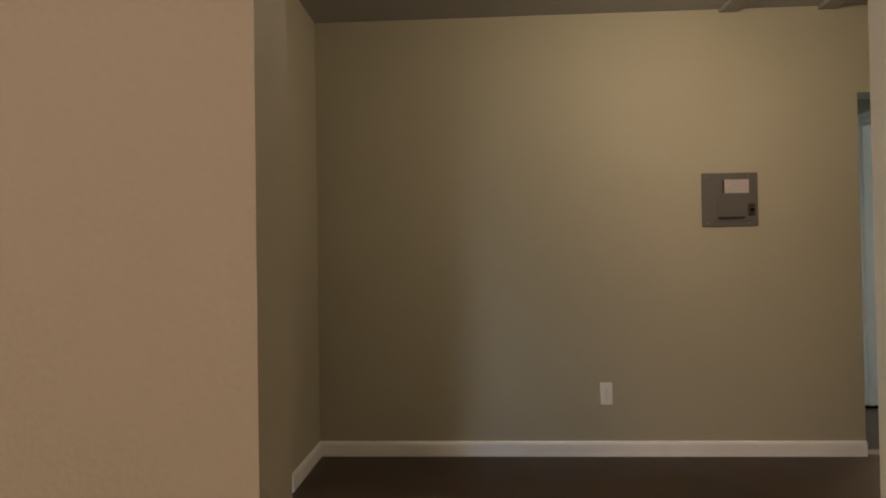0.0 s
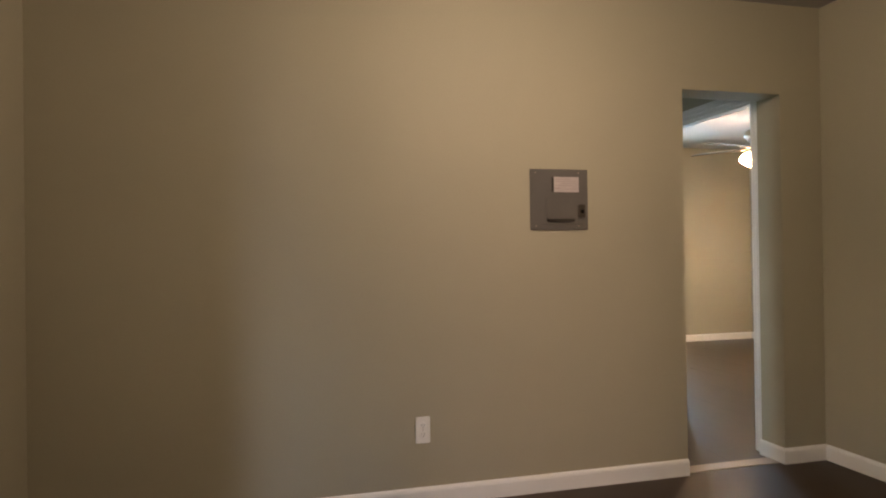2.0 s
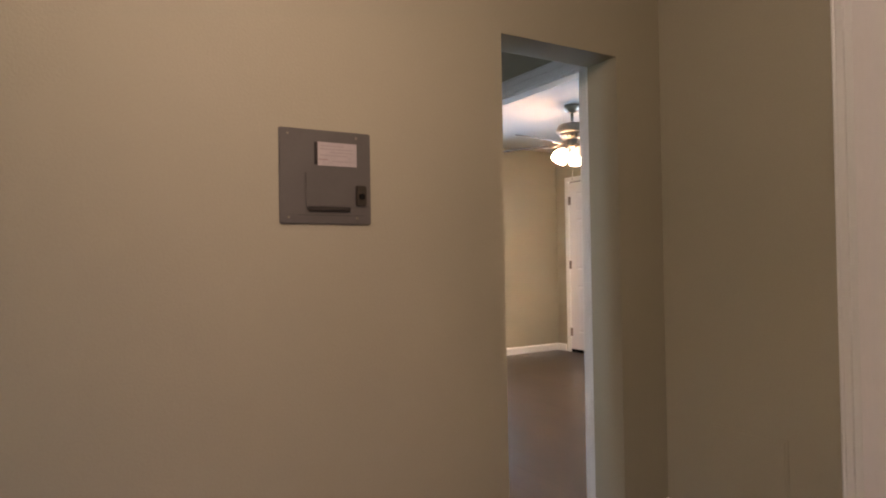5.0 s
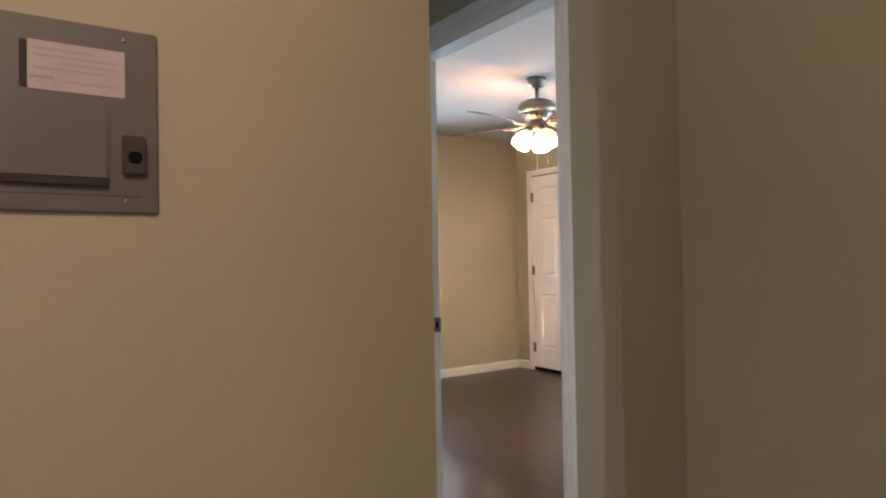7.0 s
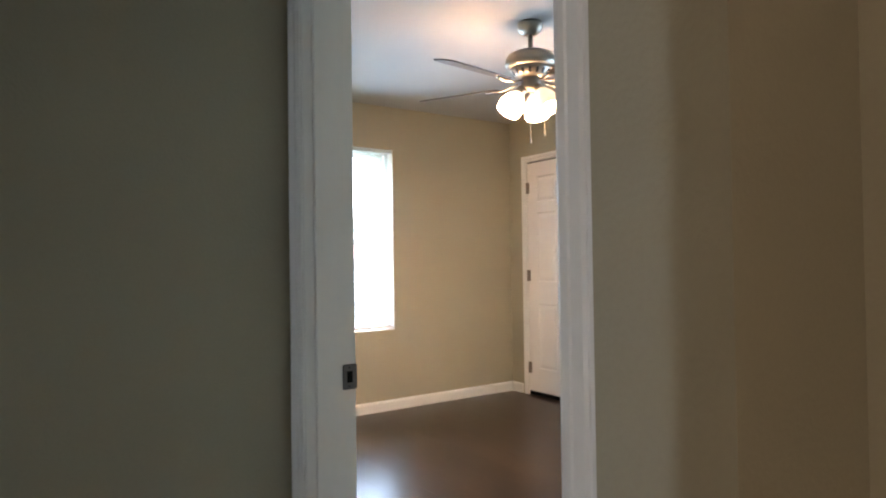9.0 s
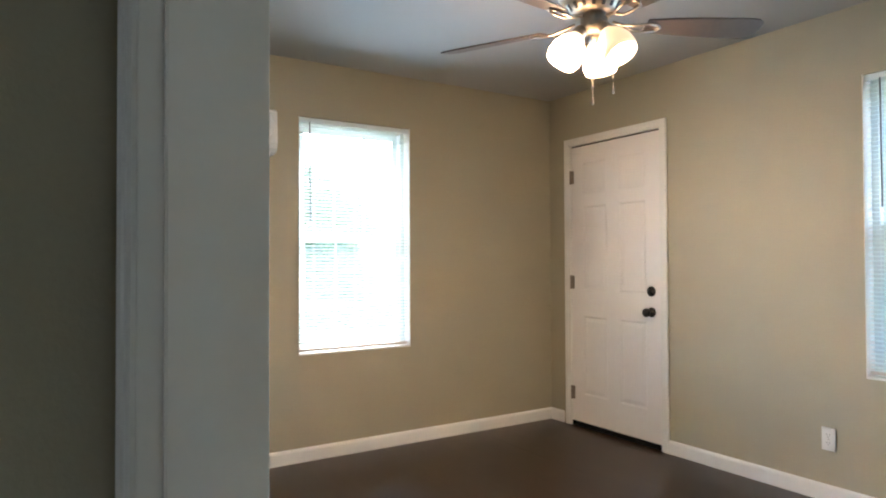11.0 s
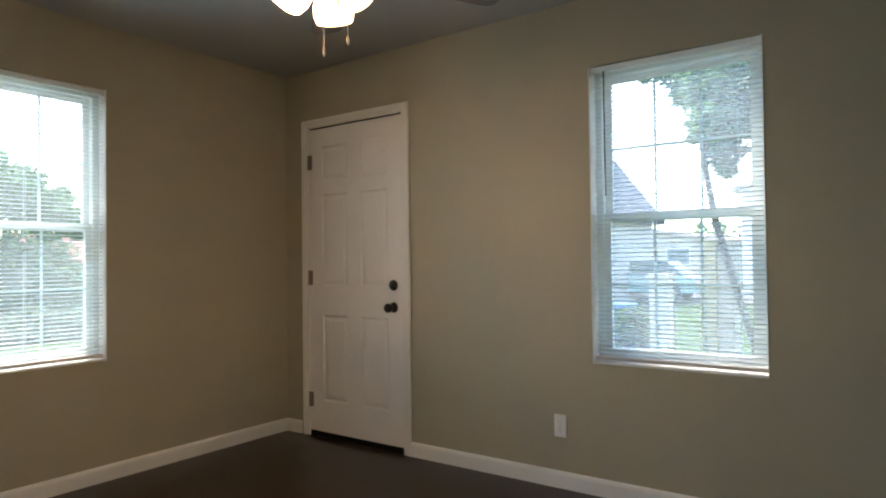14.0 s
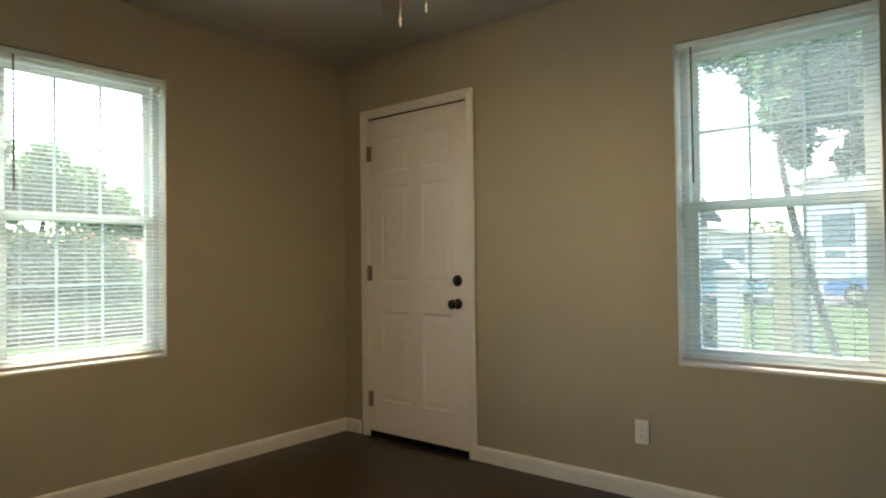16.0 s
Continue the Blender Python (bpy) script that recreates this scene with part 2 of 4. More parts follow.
def tube(points, radius, n=8):
    """A round bar along points."""
    bm = bmesh.new()
    pts = [Vector(p) for p in points]
    rings = []
    for i, p in enumerate(pts):
        d = (pts[min(i + 1, len(pts) - 1)] - pts[max(i - 1, 0)]).normalized()
        side = d.cross(Vector((0, 0, 1)) if abs(d.z) < 0.9 else Vector((1, 0, 0))).normalized()
        up = d.cross(side)
        rings.append([bm.verts.new(p + radius * (math.cos(2 * math.pi * k / n) * side + math.sin(2 * math.pi * k / n) * up)) for k in range(n)])
    for a, b in zip(rings, rings[1:]):
        for k in range(n):
            bm.faces.new((a[k], a[(k + 1) % n], b[(k + 1) % n], b[k]))
    bm.faces.new(rings[0][::-1])
    bm.faces.new(rings[-1])
    return bm


def sweep(profile, p0, p1, out):
    """A straight moulding: profile of (out, up) pairs from p0 to p1; out is a unit vector off the wall."""
    bm = bmesh.new()
    o = Vector(out)
    ends = [[bm.verts.new(Vector(p) + o * a + Vector((0, 0, b))) for a, b in profile] for p in (p0, p1)]
    k = len(profile)
    for i in range(k):
        bm.faces.new((ends[0][i], ends[0][(i + 1) % k], ends[1][(i + 1) % k], ends[1][i]))
    bm.faces.new(ends[0][::-1])
    bm.faces.new(ends[1])
    return bm


def wall(name, axis, c0, c1, u0, u1, z0, z1, holes=(), material=None):
    """A wall slab along an axis ('x' or 'y'), c0 to c1 thick, with rectangular openings (u0, u1, z0, z1) through it."""
    us = sorted({u0, u1, *[h[0] for h in holes], *[h[1] for h in holes]})
    zs = sorted({z0, z1, *[h[2] for h in holes], *[h[3] for h in holes]})
    us, zs = [u for u in us if u0 <= u <= u1], [z for z in zs if z0 <= z <= z1]

    def solid(i, j):
        if not (0 <= i < len(us) - 1 and 0 <= j < len(zs) - 1):
            return False
        u, z = (us[i] + us[i + 1]) / 2, (zs[j] + zs[j + 1]) / 2
        return not any(h[0] < u < h[1] and h[2] < z < h[3] for h in holes)

    bm, made = bmesh.new(), {}

    def v(c, i, j):
        if (c, i, j) not in made:
            made[c, i, j] = bm.verts.new((us[i], c, zs[j]) if axis == "x" else (c, us[i], zs[j]))
        return made[c, i, j]

    for i in range(len(us) - 1):
        for j in range(len(zs) - 1):
            if not solid(i, j):
                continue
            for c in (c0, c1):
                bm.faces.new((v(c, i, j), v(c, i + 1, j), v(c, i + 1, j + 1), v(c, i, j + 1)))
            for di, dj, a, b in ((-1, 0, (i, j), (i, j + 1)), (1, 0, (i + 1, j), (i + 1, j + 1)), (0, -1, (i, j), (i + 1, j)), (0, 1, (i, j + 1), (i + 1, j + 1))):
                if not solid(i + di, j + dj):
                    bm.faces.new((v(c0, *a), v(c0, *b), v(c1, *b), v(c1, *a)))
    return tagged(part(name, bm, material or PAINT), kind="structure")


def slab(name, x0, x1, y0, y1, z0, z1, material):
    return tagged(part(name, box((x0, y0, z0), (x1, y1, z1)), material), kind="structure")


def empty(name, at=(0, 0, 0), rz=0):
    ob = new(name)
    ob.empty_display_size = 0.1
    ob.matrix_world = pose(*at, 0, 0, rz)
    return ob


# ------------------------------------------------------------------ large structure
CEIL, CEIL_BED = 2.50, 2.455
OPEN_L, OPEN_R, OPEN_TOP = 0.0, 0.606, 2.009
WALL_N = 0.174
BED_W, BED_E, BED_N = 0.76, 3.925, 4.205
DOOR_Y0, DOOR_Y1, DOOR_TOP = 0.262, 1.105, 2.035
WIN_Z0, WIN_Z1 = 0.642, 2.108
WL_X0, WL_X1 = 1.900, 2.678
WR_Y0, WR_Y1 = 1.173, 1.960
EXT_Y0, EXT_Y1, EXT_TOP = 3.163, 3.972, 2.058

wall("wall_panel", "x", 0.0, WALL_N, -6.0, BED_E + 0.15, 0, 2.6, [(OPEN_L, OPEN_R, -1, OPEN_TOP), (-5.1, -3.90, -1, 2.0)])
wall("wall_living_west", "y", -3.22, -3.04, -2.89, 0.0, 0, 2.6, [(-1.95, -0.587, -1, 1.965)])
wall("wall_partition", "x", -3.01, -2.89, -6.0, 0.876, 0, 2.6, [(-2.354, -1.65, -1, 2.03)])
wall("wall_living_east", "y", 0.876, 0.996, -9.0, 0.0, 0, 2.6)
wall("wall_entry_west", "y", -3.72, -3.60, -9.0, -3.01, 0, 2.6)
wall("wall_entry_south", "x", -9.12, -9.0, -3.72, 0.996, 0, 2.6)
wall("wall_hall_north", "x", 1.192, 1.312, -2.72, 0.64, 0, 2.6)
# the slot is added, out of view, to bring cool light into the hall
wall("wall_hall_west", "y", -2.72, -2.60, WALL_N, 1.192, 0, 2.6, [(0.57, 0.69, 0.64, 1.46)])
wall("wall_bedroom_west", "y", 0.64, BED_W, WALL_N, BED_N, 0, 2.6, [(DOOR_Y0 - 0.02, DOOR_Y1 + 0.02, -1, DOOR_TOP + 0.02)])
wall("wall_bedroom_north", "x", BED_N, BED_N + 0.15, 0.64, BED_E + 0.15, -0.3, 2.6, [(WL_X0, WL_X1, WIN_Z0, WIN_Z1)])
wall("wall_bedroom_east", "y", BED_E, BED_E + 0.15, WALL_N, BED_N, -0.3, 2.6, [(WR_Y0, WR_Y1, WIN_Z0, WIN_Z1), (EXT_Y0 - 0.02, EXT_Y1 + 0.02, -1, EXT_TOP + 0.02)])
# kitchen window, then a low added hole, unseen, that lights the passage
wall("wall_kitchen_west", "y", -5.57, -5.45, -2.89, 4.2, 0, 2.6, [(0.85, 1.80, 1.10, 2.0), (-2.40, -1.95, 0.40, 1.30)])
wall("wall_kitchen_north", "x", 4.2, 4.32, -5.57, -3.1, 0, 2.6)
wall("wall_kitchen_east", "y", -3.22, -3.10, WALL_N, 4.2, 0, 2.6)

slab("floor_living", -6.0, 0.996, -9.12, 0.06, -0.12, 0.0, FLOOR_LIVING)
floor_hall = slab("floor_hall", -2.72, 0.7016, 0.06, 1.31, -0.12, -0.008, SUBFLOOR)
floor_bedroom = slab("floor_bedroom", 0.702, BED_E + 0.05, 0.06, BED_N + 0.05, -0.12, -0.008, SUBFLOOR)
slab("floor_kitchen", -6.0, -3.1, 0.06, 4.3, -0.12, 0.0, FLOOR_KITCHEN)
slab("ceiling_living", -6.0, 0.996, -9.12, 0.0, CEIL, CEIL + 0.06, CEIL_PAINT)
slab("ceiling_hall", -2.72, 0.64, WALL_N, 1.192, CEIL_BED, CEIL_BED + 0.06, CEIL_PAINT)
slab("ceiling_bedroom", BED_W, BED_E, WALL_N, BED_N, CEIL_BED, CEIL_BED + 0.06, CEIL_PAINT)
slab("ceiling_kitchen", -6.0, -3.22, WALL_N, 4.2, CEIL, CEIL + 0.06, CEIL_PAINT)
slab("roof", -6.2, BED_E + 0.22, -9.4, BED_N + 0.55, 2.6, 2.7, CEIL_PAINT)

# shallow boxed runs on the living-room ceiling
for x in (-0.745, -0.205):
    tagged(part("trim_ceiling_batten", box((x, -2.89, CEIL - 0.022), (x + 0.11, -0.002, CEIL - 0.002), 0.004), CEIL_PAINT), kind="structure")

BASE = [(0, 0), (0.013, 0), (0.013, 0.066), (0.010, 0.076), (0.004, 0.083), (0, 0.085)]


def baseboard(p0, p1, out):
    tagged(part("baseboard", sweep(BASE, (*p0, 0.0), (*p1, 0.0), (*out, 0)), TRIM_WHITE), kind="structure")


baseboard((-3.04, -0.001), (OPEN_L - 0.0, -0.001), (0, -1))
baseboard((OPEN_R, -0.001), (0.876, -0.001), (0, -1))
baseboard((OPEN_R - 0.001, -0.014), (OPEN_R - 0.001, 0.178), (-1, 0))
baseboard((0.875, -0.015), (0.875, -0.748), (-1, 0))
baseboard((0.875, -1.72), (0.875, -2.89), (-1, 0))
baseboard((-3.039, -0.587), (-3.039, -0.015), (1, 0))
baseboard((-3.90, -0.001), (-3.22, -0.001), (0, -1))
baseboard((-2.60, 1.191), (0.62, 1.191), (0, -1))
baseboard((BED_W + 0.001, BED_N - 0.015), (BED_W + 0.001, 1.18), (1, 0))
baseboard((BED_W, BED_N - 0.001), (BED_E, BED_N - 0.001), (0, -1))
baseboard((BED_E - 0.001, BED_N - 0.015), (BED_E - 0.001, 4.055), (-1, 0))
baseboard((BED_E - 0.001, 3.104), (BED_E - 0.001, WALL_N), (-1, 0))
baseboard((BED_W, WALL_N + 0.001), (BED_E - 0.015, WALL_N + 0.001), (0, 1))

# flat strip where the living-room floor meets the hall
tagged(part("trim_threshold", box((OPEN_L, 0.018, -0.003), (OPEN_R - 0.014, 0.112, 0.003), 0.002), STRIP), kind="structure")


# ------------------------------------------------------------------ doorways
def casing_leg(wide, deep=0.016):
    """Cross-section of a door casing: (across, out) pairs with two grooves; across runs from the inner edge."""
    w, d = wide, deep
    return [(0, 0), (0, d * 0.55), (w * 0.10, d * 0.75), (w * 0.30, d * 0.78), (w * 0.36, d * 0.60), (w * 0.42, d * 0.92), (w * 0.72, d), (w * 0.80, d * 0.8), (w * 0.9, d), (w, d * 0.85), (w, 0)]


def casing(parent, face, out, a0, a1, top, wide=0.066, name="casing"):
    """Door casing on a wall of constant x: two legs and a head; a0, a1 are the inner edges along y."""
    prof = casing_leg(wide)
    for y, s in ((a0, -1), (a1, 1)):
        bm = bmesh.new()
        rows = [[bm.verts.new((face + out * d, y + s * a, z if z == 0 else top + a)) for a, d in prof] for z in (0, 1)]
        k = len(prof)
        for i in range(k):
            bm.faces.new((rows[0][i], rows[0][(i + 1) % k], rows[1][(i + 1) % k], rows[1][i]))
        bm.faces.new(rows[0])
        bm.faces.new(rows[1])
        part(name, bm, TRIM_WHITE, parent)
    bm = bmesh.new()
    rows = [[bm.verts.new((face + out * d, y + s * a, top + a)) for a, d in prof] for y, s in ((a0, -1), (a1, 1))]
    k = len(prof)
    for i in range(k):
        bm.faces.new((rows[0][i], rows[0][(i + 1) % k], rows[1][(i + 1) % k], rows[1][i]))
    bm.faces.new(rows[0])
    bm.faces.new(rows[1])
    part(name, bm, TRIM_WHITE, parent)


bed_door = tagged(empty("door_1", (0.70, 0.68, 0)), kind="structure")


def under(parent, ob):
    """Parents a mesh built in world coordinates, keeping its place."""
    ob.parent = parent
    ob.matrix_parent_inverse = parent.matrix_world.inverted()
    return ob


for lo, hi, nm in (((0.636, DOOR_Y1, 0.024), (0.767, DOOR_Y1 + 0.02, DOOR_TOP), "jamb"), ((0.636, DOOR_Y0 - 0.02, 0.024), (0.764, DOOR_Y0, DOOR_TOP), "jamb"), ((0.636, DOOR_Y0 - 0.02, DOOR_TOP), (0.764, DOOR_Y1 + 0.02, DOOR_TOP + 0.02), "jamb")):
    under(bed_door, part(nm, box(lo, hi, 0.0015), TRIM_WHITE))
for lo, hi in (((0.660, DOOR_Y1 - 0.011, 0.024), (0.696, DOOR_Y1, DOOR_TOP)), ((0.660, DOOR_Y0, 0.024), (0.696, DOOR_Y0 + 0.011, DOOR_TOP)), ((0.660, DOOR_Y0 + 0.011, DOOR_TOP - 0.011), (0.696, DOOR_Y1 - 0.011, DOOR_TOP))):
    under(bed_door, part("door_stop", box(lo, hi, 0.002), TRIM_WHITE))
# black blocks below the jambs stand in for the shade in their undercut
for lo, hi in (((0.637, DOOR_Y1 + 0.001, 0.0), (0.763, DOOR_Y1 + 0.019, 0.024)), ((0.637, DOOR_Y0 - 0.019, 0.0), (0.763, DOOR_Y0 - 0.001, 0.024))):
    under(bed_door, part("undercut_shade", box(lo, hi), BLACK))
kept = set(bpy.data.objects)
casing(None, 0.64, -1, DOOR_Y0 - 0.006, DOOR_Y1 + 0.006, DOOR_TOP + 0.006)
casing(None, BED_W - 0.003, 1, DOOR_Y0 - 0.006, DOOR_Y1 + 0.006, DOOR_TOP + 0.006)
for ob in set(bpy.data.objects) - kept:
    under(bed_door, ob)
under(bed_door, part("strike_plate", box((0.731, DOOR_Y1 - 0.0030, 0.886), (0.7705, DOOR_Y1 + 0.001, 0.948), 0.0025), STRIKE_METAL, None, "dark metal strike plate"))
under(bed_door, part("strike_hole", box((0.741, DOOR_Y1 - 0.0036, 0.902), (0.758, DOOR_Y1 + 0.001, 0.932), 0.001), BLACK))
for z in (0.894, 0.940):
    under(bed_door, part("screw", lathe([(0.003, 0), (0.0025, 0.0008), (0, 0.001)], 10, (0.7485, DOOR_Y1 - 0.003, z), pose(0, 0, 0, 90, 0, 0)), SLOT))

# closed door on the living room's east wall
east_door = tagged(empty("door_2", (0.87, -1.23, 0)), kind="structure")
kept = set(bpy.data.objects)
casing(None, 0.876, -1, -1.654, -0.817, 2.05)
part("door_leaf", box((0.862, -1.652, 0.01), (0.8755, -0.819, 2.048), 0.002), DOOR_WHITE)
for ob in set(bpy.data.objects) - kept:
    under(east_door, ob)


# ------------------------------------------------------------------ exterior door of the bedroom
def panelled_leaf(w, h, panels, deep=0.035):
    """A door leaf in the plane x = 0, facing -x, y from 0 to w; pressed panels with a sloped border."""
    us = sorted({0, w, *[p[0] for p in panels], *[p[1] for p in panels]})
    zs = sorted({0, h, *[p[2] for p in panels], *[p[3] for p in panels]})
    bm = bmesh.new()
    made = {}

    def v(u, z, d):
        key = (round(u, 5), round(z, 5), round(d, 5))
        if key not in made:
            made[key] = bm.verts.new((d, u, z))
        return made[key]

    for i in range(len(us) - 1):
        for j in range(len(zs) - 1):
            a, b, c, d = us[i], us[i + 1], zs[j], zs[j + 1]
            if any(p[0] <= a and b <= p[1] and p[2] <= c and d <= p[3] for p in panels):
                continue
            bm.faces.new((v(a, c, 0), v(b, c, 0), v(b, d, 0), v(a, d, 0)))
    for a, b, c, d in panels:
        steps = [(0, 0), (0.010, 0.005), (0.018, 0.005), (0.040, 0.0015)]
        for (s0, d0), (s1, d1) in zip(steps, steps[1:]):
            q0 = [(a + s0, c + s0), (b - s0, c + s0), (b - s0, d - s0), (a + s0, d - s0)]
            q1 = [(a + s1, c + s1), (b - s1, c + s1), (b - s1, d - s1), (a + s1, d - s1)]
            for k in range(4):
                m = (k + 1) % 4
                bm.faces.new((v(*q0[k], d0), v(*q0[m], d0), v(*q1[m], d1), v(*q1[k], d1)))
        s, dd = steps[-1]
        bm.faces.new((v(a + s, c + s, dd), v(b - s, c + s, dd), v(b - s, d - s, dd), v(a + s, d - s, dd)))
    back = box((deep - 0.001, 0, 0), (deep, w, h))
    me = bpy.data.meshes.new("tmp")
    back.to_mesh(me)
    back.free()
    bm.from_mesh(me)
    for a, b in (((0, 0), (0, h)), ((w, 0), (w, h)), ((0, 0), (w, 0)), ((0, h), (w, h))):
        bm.faces.new([bm.verts.new((d, q[0], q[1])) for d, q in ((0, a), (0, b), (deep, b), (deep, a))])
    return bm


ext = tagged(empty("door_3", (BED_E, 3.57, 0)), kind="structure")
kept = set(bpy.data.objects)
casing(None, BED_E, -1, EXT_Y0 - 0.004, EXT_Y1 + 0.004, EXT_TOP + 0.004, 0.055)
for lo, hi in (((BED_E + 0.004, EXT_Y1 + 0.001, 0), (BED_E + 0.15, EXT_Y1 + 0.02, EXT_TOP + 0.02)), ((BED_E + 0.004, EXT_Y0 - 0.02, 0), (BED_E + 0.15, EXT_Y0 - 0.001, EXT_TOP + 0.02)), ((BED_E + 0.004, EXT_Y0 - 0.001, EXT_TOP + 0.006), (BED_E + 0.15, EXT_Y1 + 0.001, EXT_TOP + 0.02))):
    part("jamb", box(lo, hi), TRIM_WHITE)
W, H = EXT_Y1 - EXT_Y0 - 0.006, EXT_TOP - 0.040
cols = [(0.115, 0.345), (W - 0.345, W - 0.115)]
rows_ = [(0.205, 0.775), (0.965, 1.575), (1.665, 1.895)]
leaf = part("door_leaf", panelled_leaf(W, H, [(a, b, c, d) for a, b in cols for c, d in rows_]), DOOR_WHITE)
leaf.location = (BED_E + 0.004, EXT_Y0 + 0.003, 0.034)
part("threshold", box((BED_E + 0.05, EXT_Y0 - 0.02, -0.30), (BED_E + 0.15, EXT_Y1 + 0.02, 0.012)), CONCRETE_SILL)
part("weatherstrip", box((BED_E + 0.001, EXT_Y0 + 0.0005, 0.0005), (BED_E + 0.048, EXT_Y1 - 0.0005, 0.036)), BLACK, None, "black rubber door sweep")
# black strip put in for the shade of the gap over the leaf
part("head_gap_shade", box((BED_E + 0.007, EXT_Y0 + 0.003, EXT_TOP - 0.0065), (BED_E + 0.04, EXT_Y1 - 0.003, EXT_TOP + 0.003)), BLACK)
for z in (0.241, 1.055, 1.832):
    bm = boxes([((BED_E - 0.004, EXT_Y1 - 0.026, z - 0.048), (BED_E + 0.006, EXT_Y1 - 0.003, z + 0.048))], 0.001)
    me = bpy.data.meshes.new("tmp")
    knuckle = lathe([(0.0065, -0.05), (0.0065, 0.05)], 10, (BED_E - 0.005, EXT_Y1 + 0.001, z))
    knuckle.to_mesh(me)
    knuckle.free()
    bm.from_mesh(me)
    part("hinge", bm, HINGE_METAL, None, "aged metal butt hinge")
TURN_X = pose(0, 0, 0, 0, -90, 0)
bolt = part("deadbolt", lathe([(0.033, 0), (0.033, 0.006), (0.030, 0.010), (0.021, 0.012), (0.020, 0.016), (0.0, 0.016)], 24, (BED_E + 0.002, 3.236, 1.012), TURN_X), DARK_METAL, None, "dark bronze deadbolt", True)
part("thumb_turn", box((BED_E - 0.030, 3.228, 1.000), (BED_E - 0.012, 3.244, 1.024), 0.003), DARK_METAL)
part("knob", lathe([(0.032, 0), (0.032, 0.005), (0.016, 0.012), (0.012, 0.020), (0.012, 0.032), (0.022, 0.040), (0.028, 0.050), (0.028, 0.060), (0.022, 0.068), (0.0, 0.070)], 24, (BED_E + 0.002, 3.236, 0.877), TURN_X), DARK_METAL, None, "dark bronze round door knob", True)
for ob in set(bpy.data.objects) - kept:
    if ob.parent is None:
        under(ext, ob)


# ------------------------------------------------------------------ windows and blinds
def slat_mesh(length):
    """A curved blind slat along x, centred."""
    bm = bmesh.new()
    arc = [(-0.0125, 0.0), (-0.0065, 0.0024), (0.0, 0.0032), (0.0065, 0.0024), (0.0125, 0.0)]
    sec = arc + [(a, b - 0.0007) for a, b in reversed(arc)]
    ends = [[bm.verts.new((s * length / 2, a, b)) for a, b in sec] for s in (-1, 1)]
    k = len(sec)
    for i in range(k):
        bm.faces.new((ends[0][i], ends[0][(i + 1) % k], ends[1][(i + 1) % k], ends[1][i]))
    bm.faces.new(ends[0][::-1])
    bm.faces.new(ends[1])
    me = bpy.data.meshes.new("slat")
    bm.to_mesh(me)
    bm.free()
    me.materials.append(SLAT)
    return me


def window(name, m, w, h, glass):
    """A single-hung vinyl window with a 3 x 2 grid in each sash. Local x along the wall, y out of the room, z up from the sill."""
    top = tagged(new(name), kind="structure")
    top.matrix_world = m
    f, y0, y1 = 0.038, 0.075, 0.14
    for lo, hi in (((-w / 2, y0, 0), (-w / 2 + f, y1, h)), ((w / 2 - f, y0, 0), (w / 2, y1, h)), ((-w / 2 + f, y0, 0), (w / 2 - f, y1, f)), ((-w / 2 + f, y0, h - f), (w / 2 - f, y1, h))):
        part("window_frame", box(lo, hi, 0.003), VINYL, top)
    part("window_sill", box((-w / 2 + 0.001, -0.006, 0.0005), (w / 2 - 0.001, y0, 0.010), 0.002), TRIM_WHITE, top)
    for x0, x1 in ((-w / 2 + 0.0005, -w / 2 + 0.005), (w / 2 - 0.005, w / 2 - 0.0005)):
        part("side_return", box((x0, -0.003, 0.0105), (x1, y0 - 0.0005, h - 0.001), 0.001), TRIM_WHITE, top)
    mid = h * 0.485
    for nm, z0, z1, ya, yb in (("upper_sash", mid - 0.012, h - f, 0.110, 0.132), ("lower_sash", f, mid + 0.028, 0.082, 0.106)):
        s = 0.034
        x0, x1 = -w / 2 + f, w / 2 - f
        sash = part(nm, boxes([((x0, ya, z0), (x0 + s, yb, z1)), ((x1 - s, ya, z0), (x1, yb, z1)), ((x0 + s, ya, z0), (x1 - s, yb, z0 + s)), ((x0 + s, ya, z1 - s), (x1 - s, yb, z1))]), VINYL, top)
        gx0, gx1, gz0, gz1 = x0 + s, x1 - s, z0 + s, z1 - s
        yc = (ya + yb) / 2
        pane = part("pane", box((gx0, yc - 0.002, gz0), (gx1, yc + 0.002, gz1)), glass, sash)
        pane.visible_shadow = False
        for k in (1, 2):
            xx = gx0 + (gx1 - gx0) * k / 3
            part("muntin", box((xx - 0.0065, yc + 0.0025, gz0), (xx + 0.0065, yc + 0.006, gz1)), VINYL, sash)
        zz = (gz0 + gz1) / 2
        part("muntin", box((gx0, yc + 0.003, zz - 0.0065), (gx1, yc + 0.0065, zz + 0.0065)), VINYL, sash)
    return top


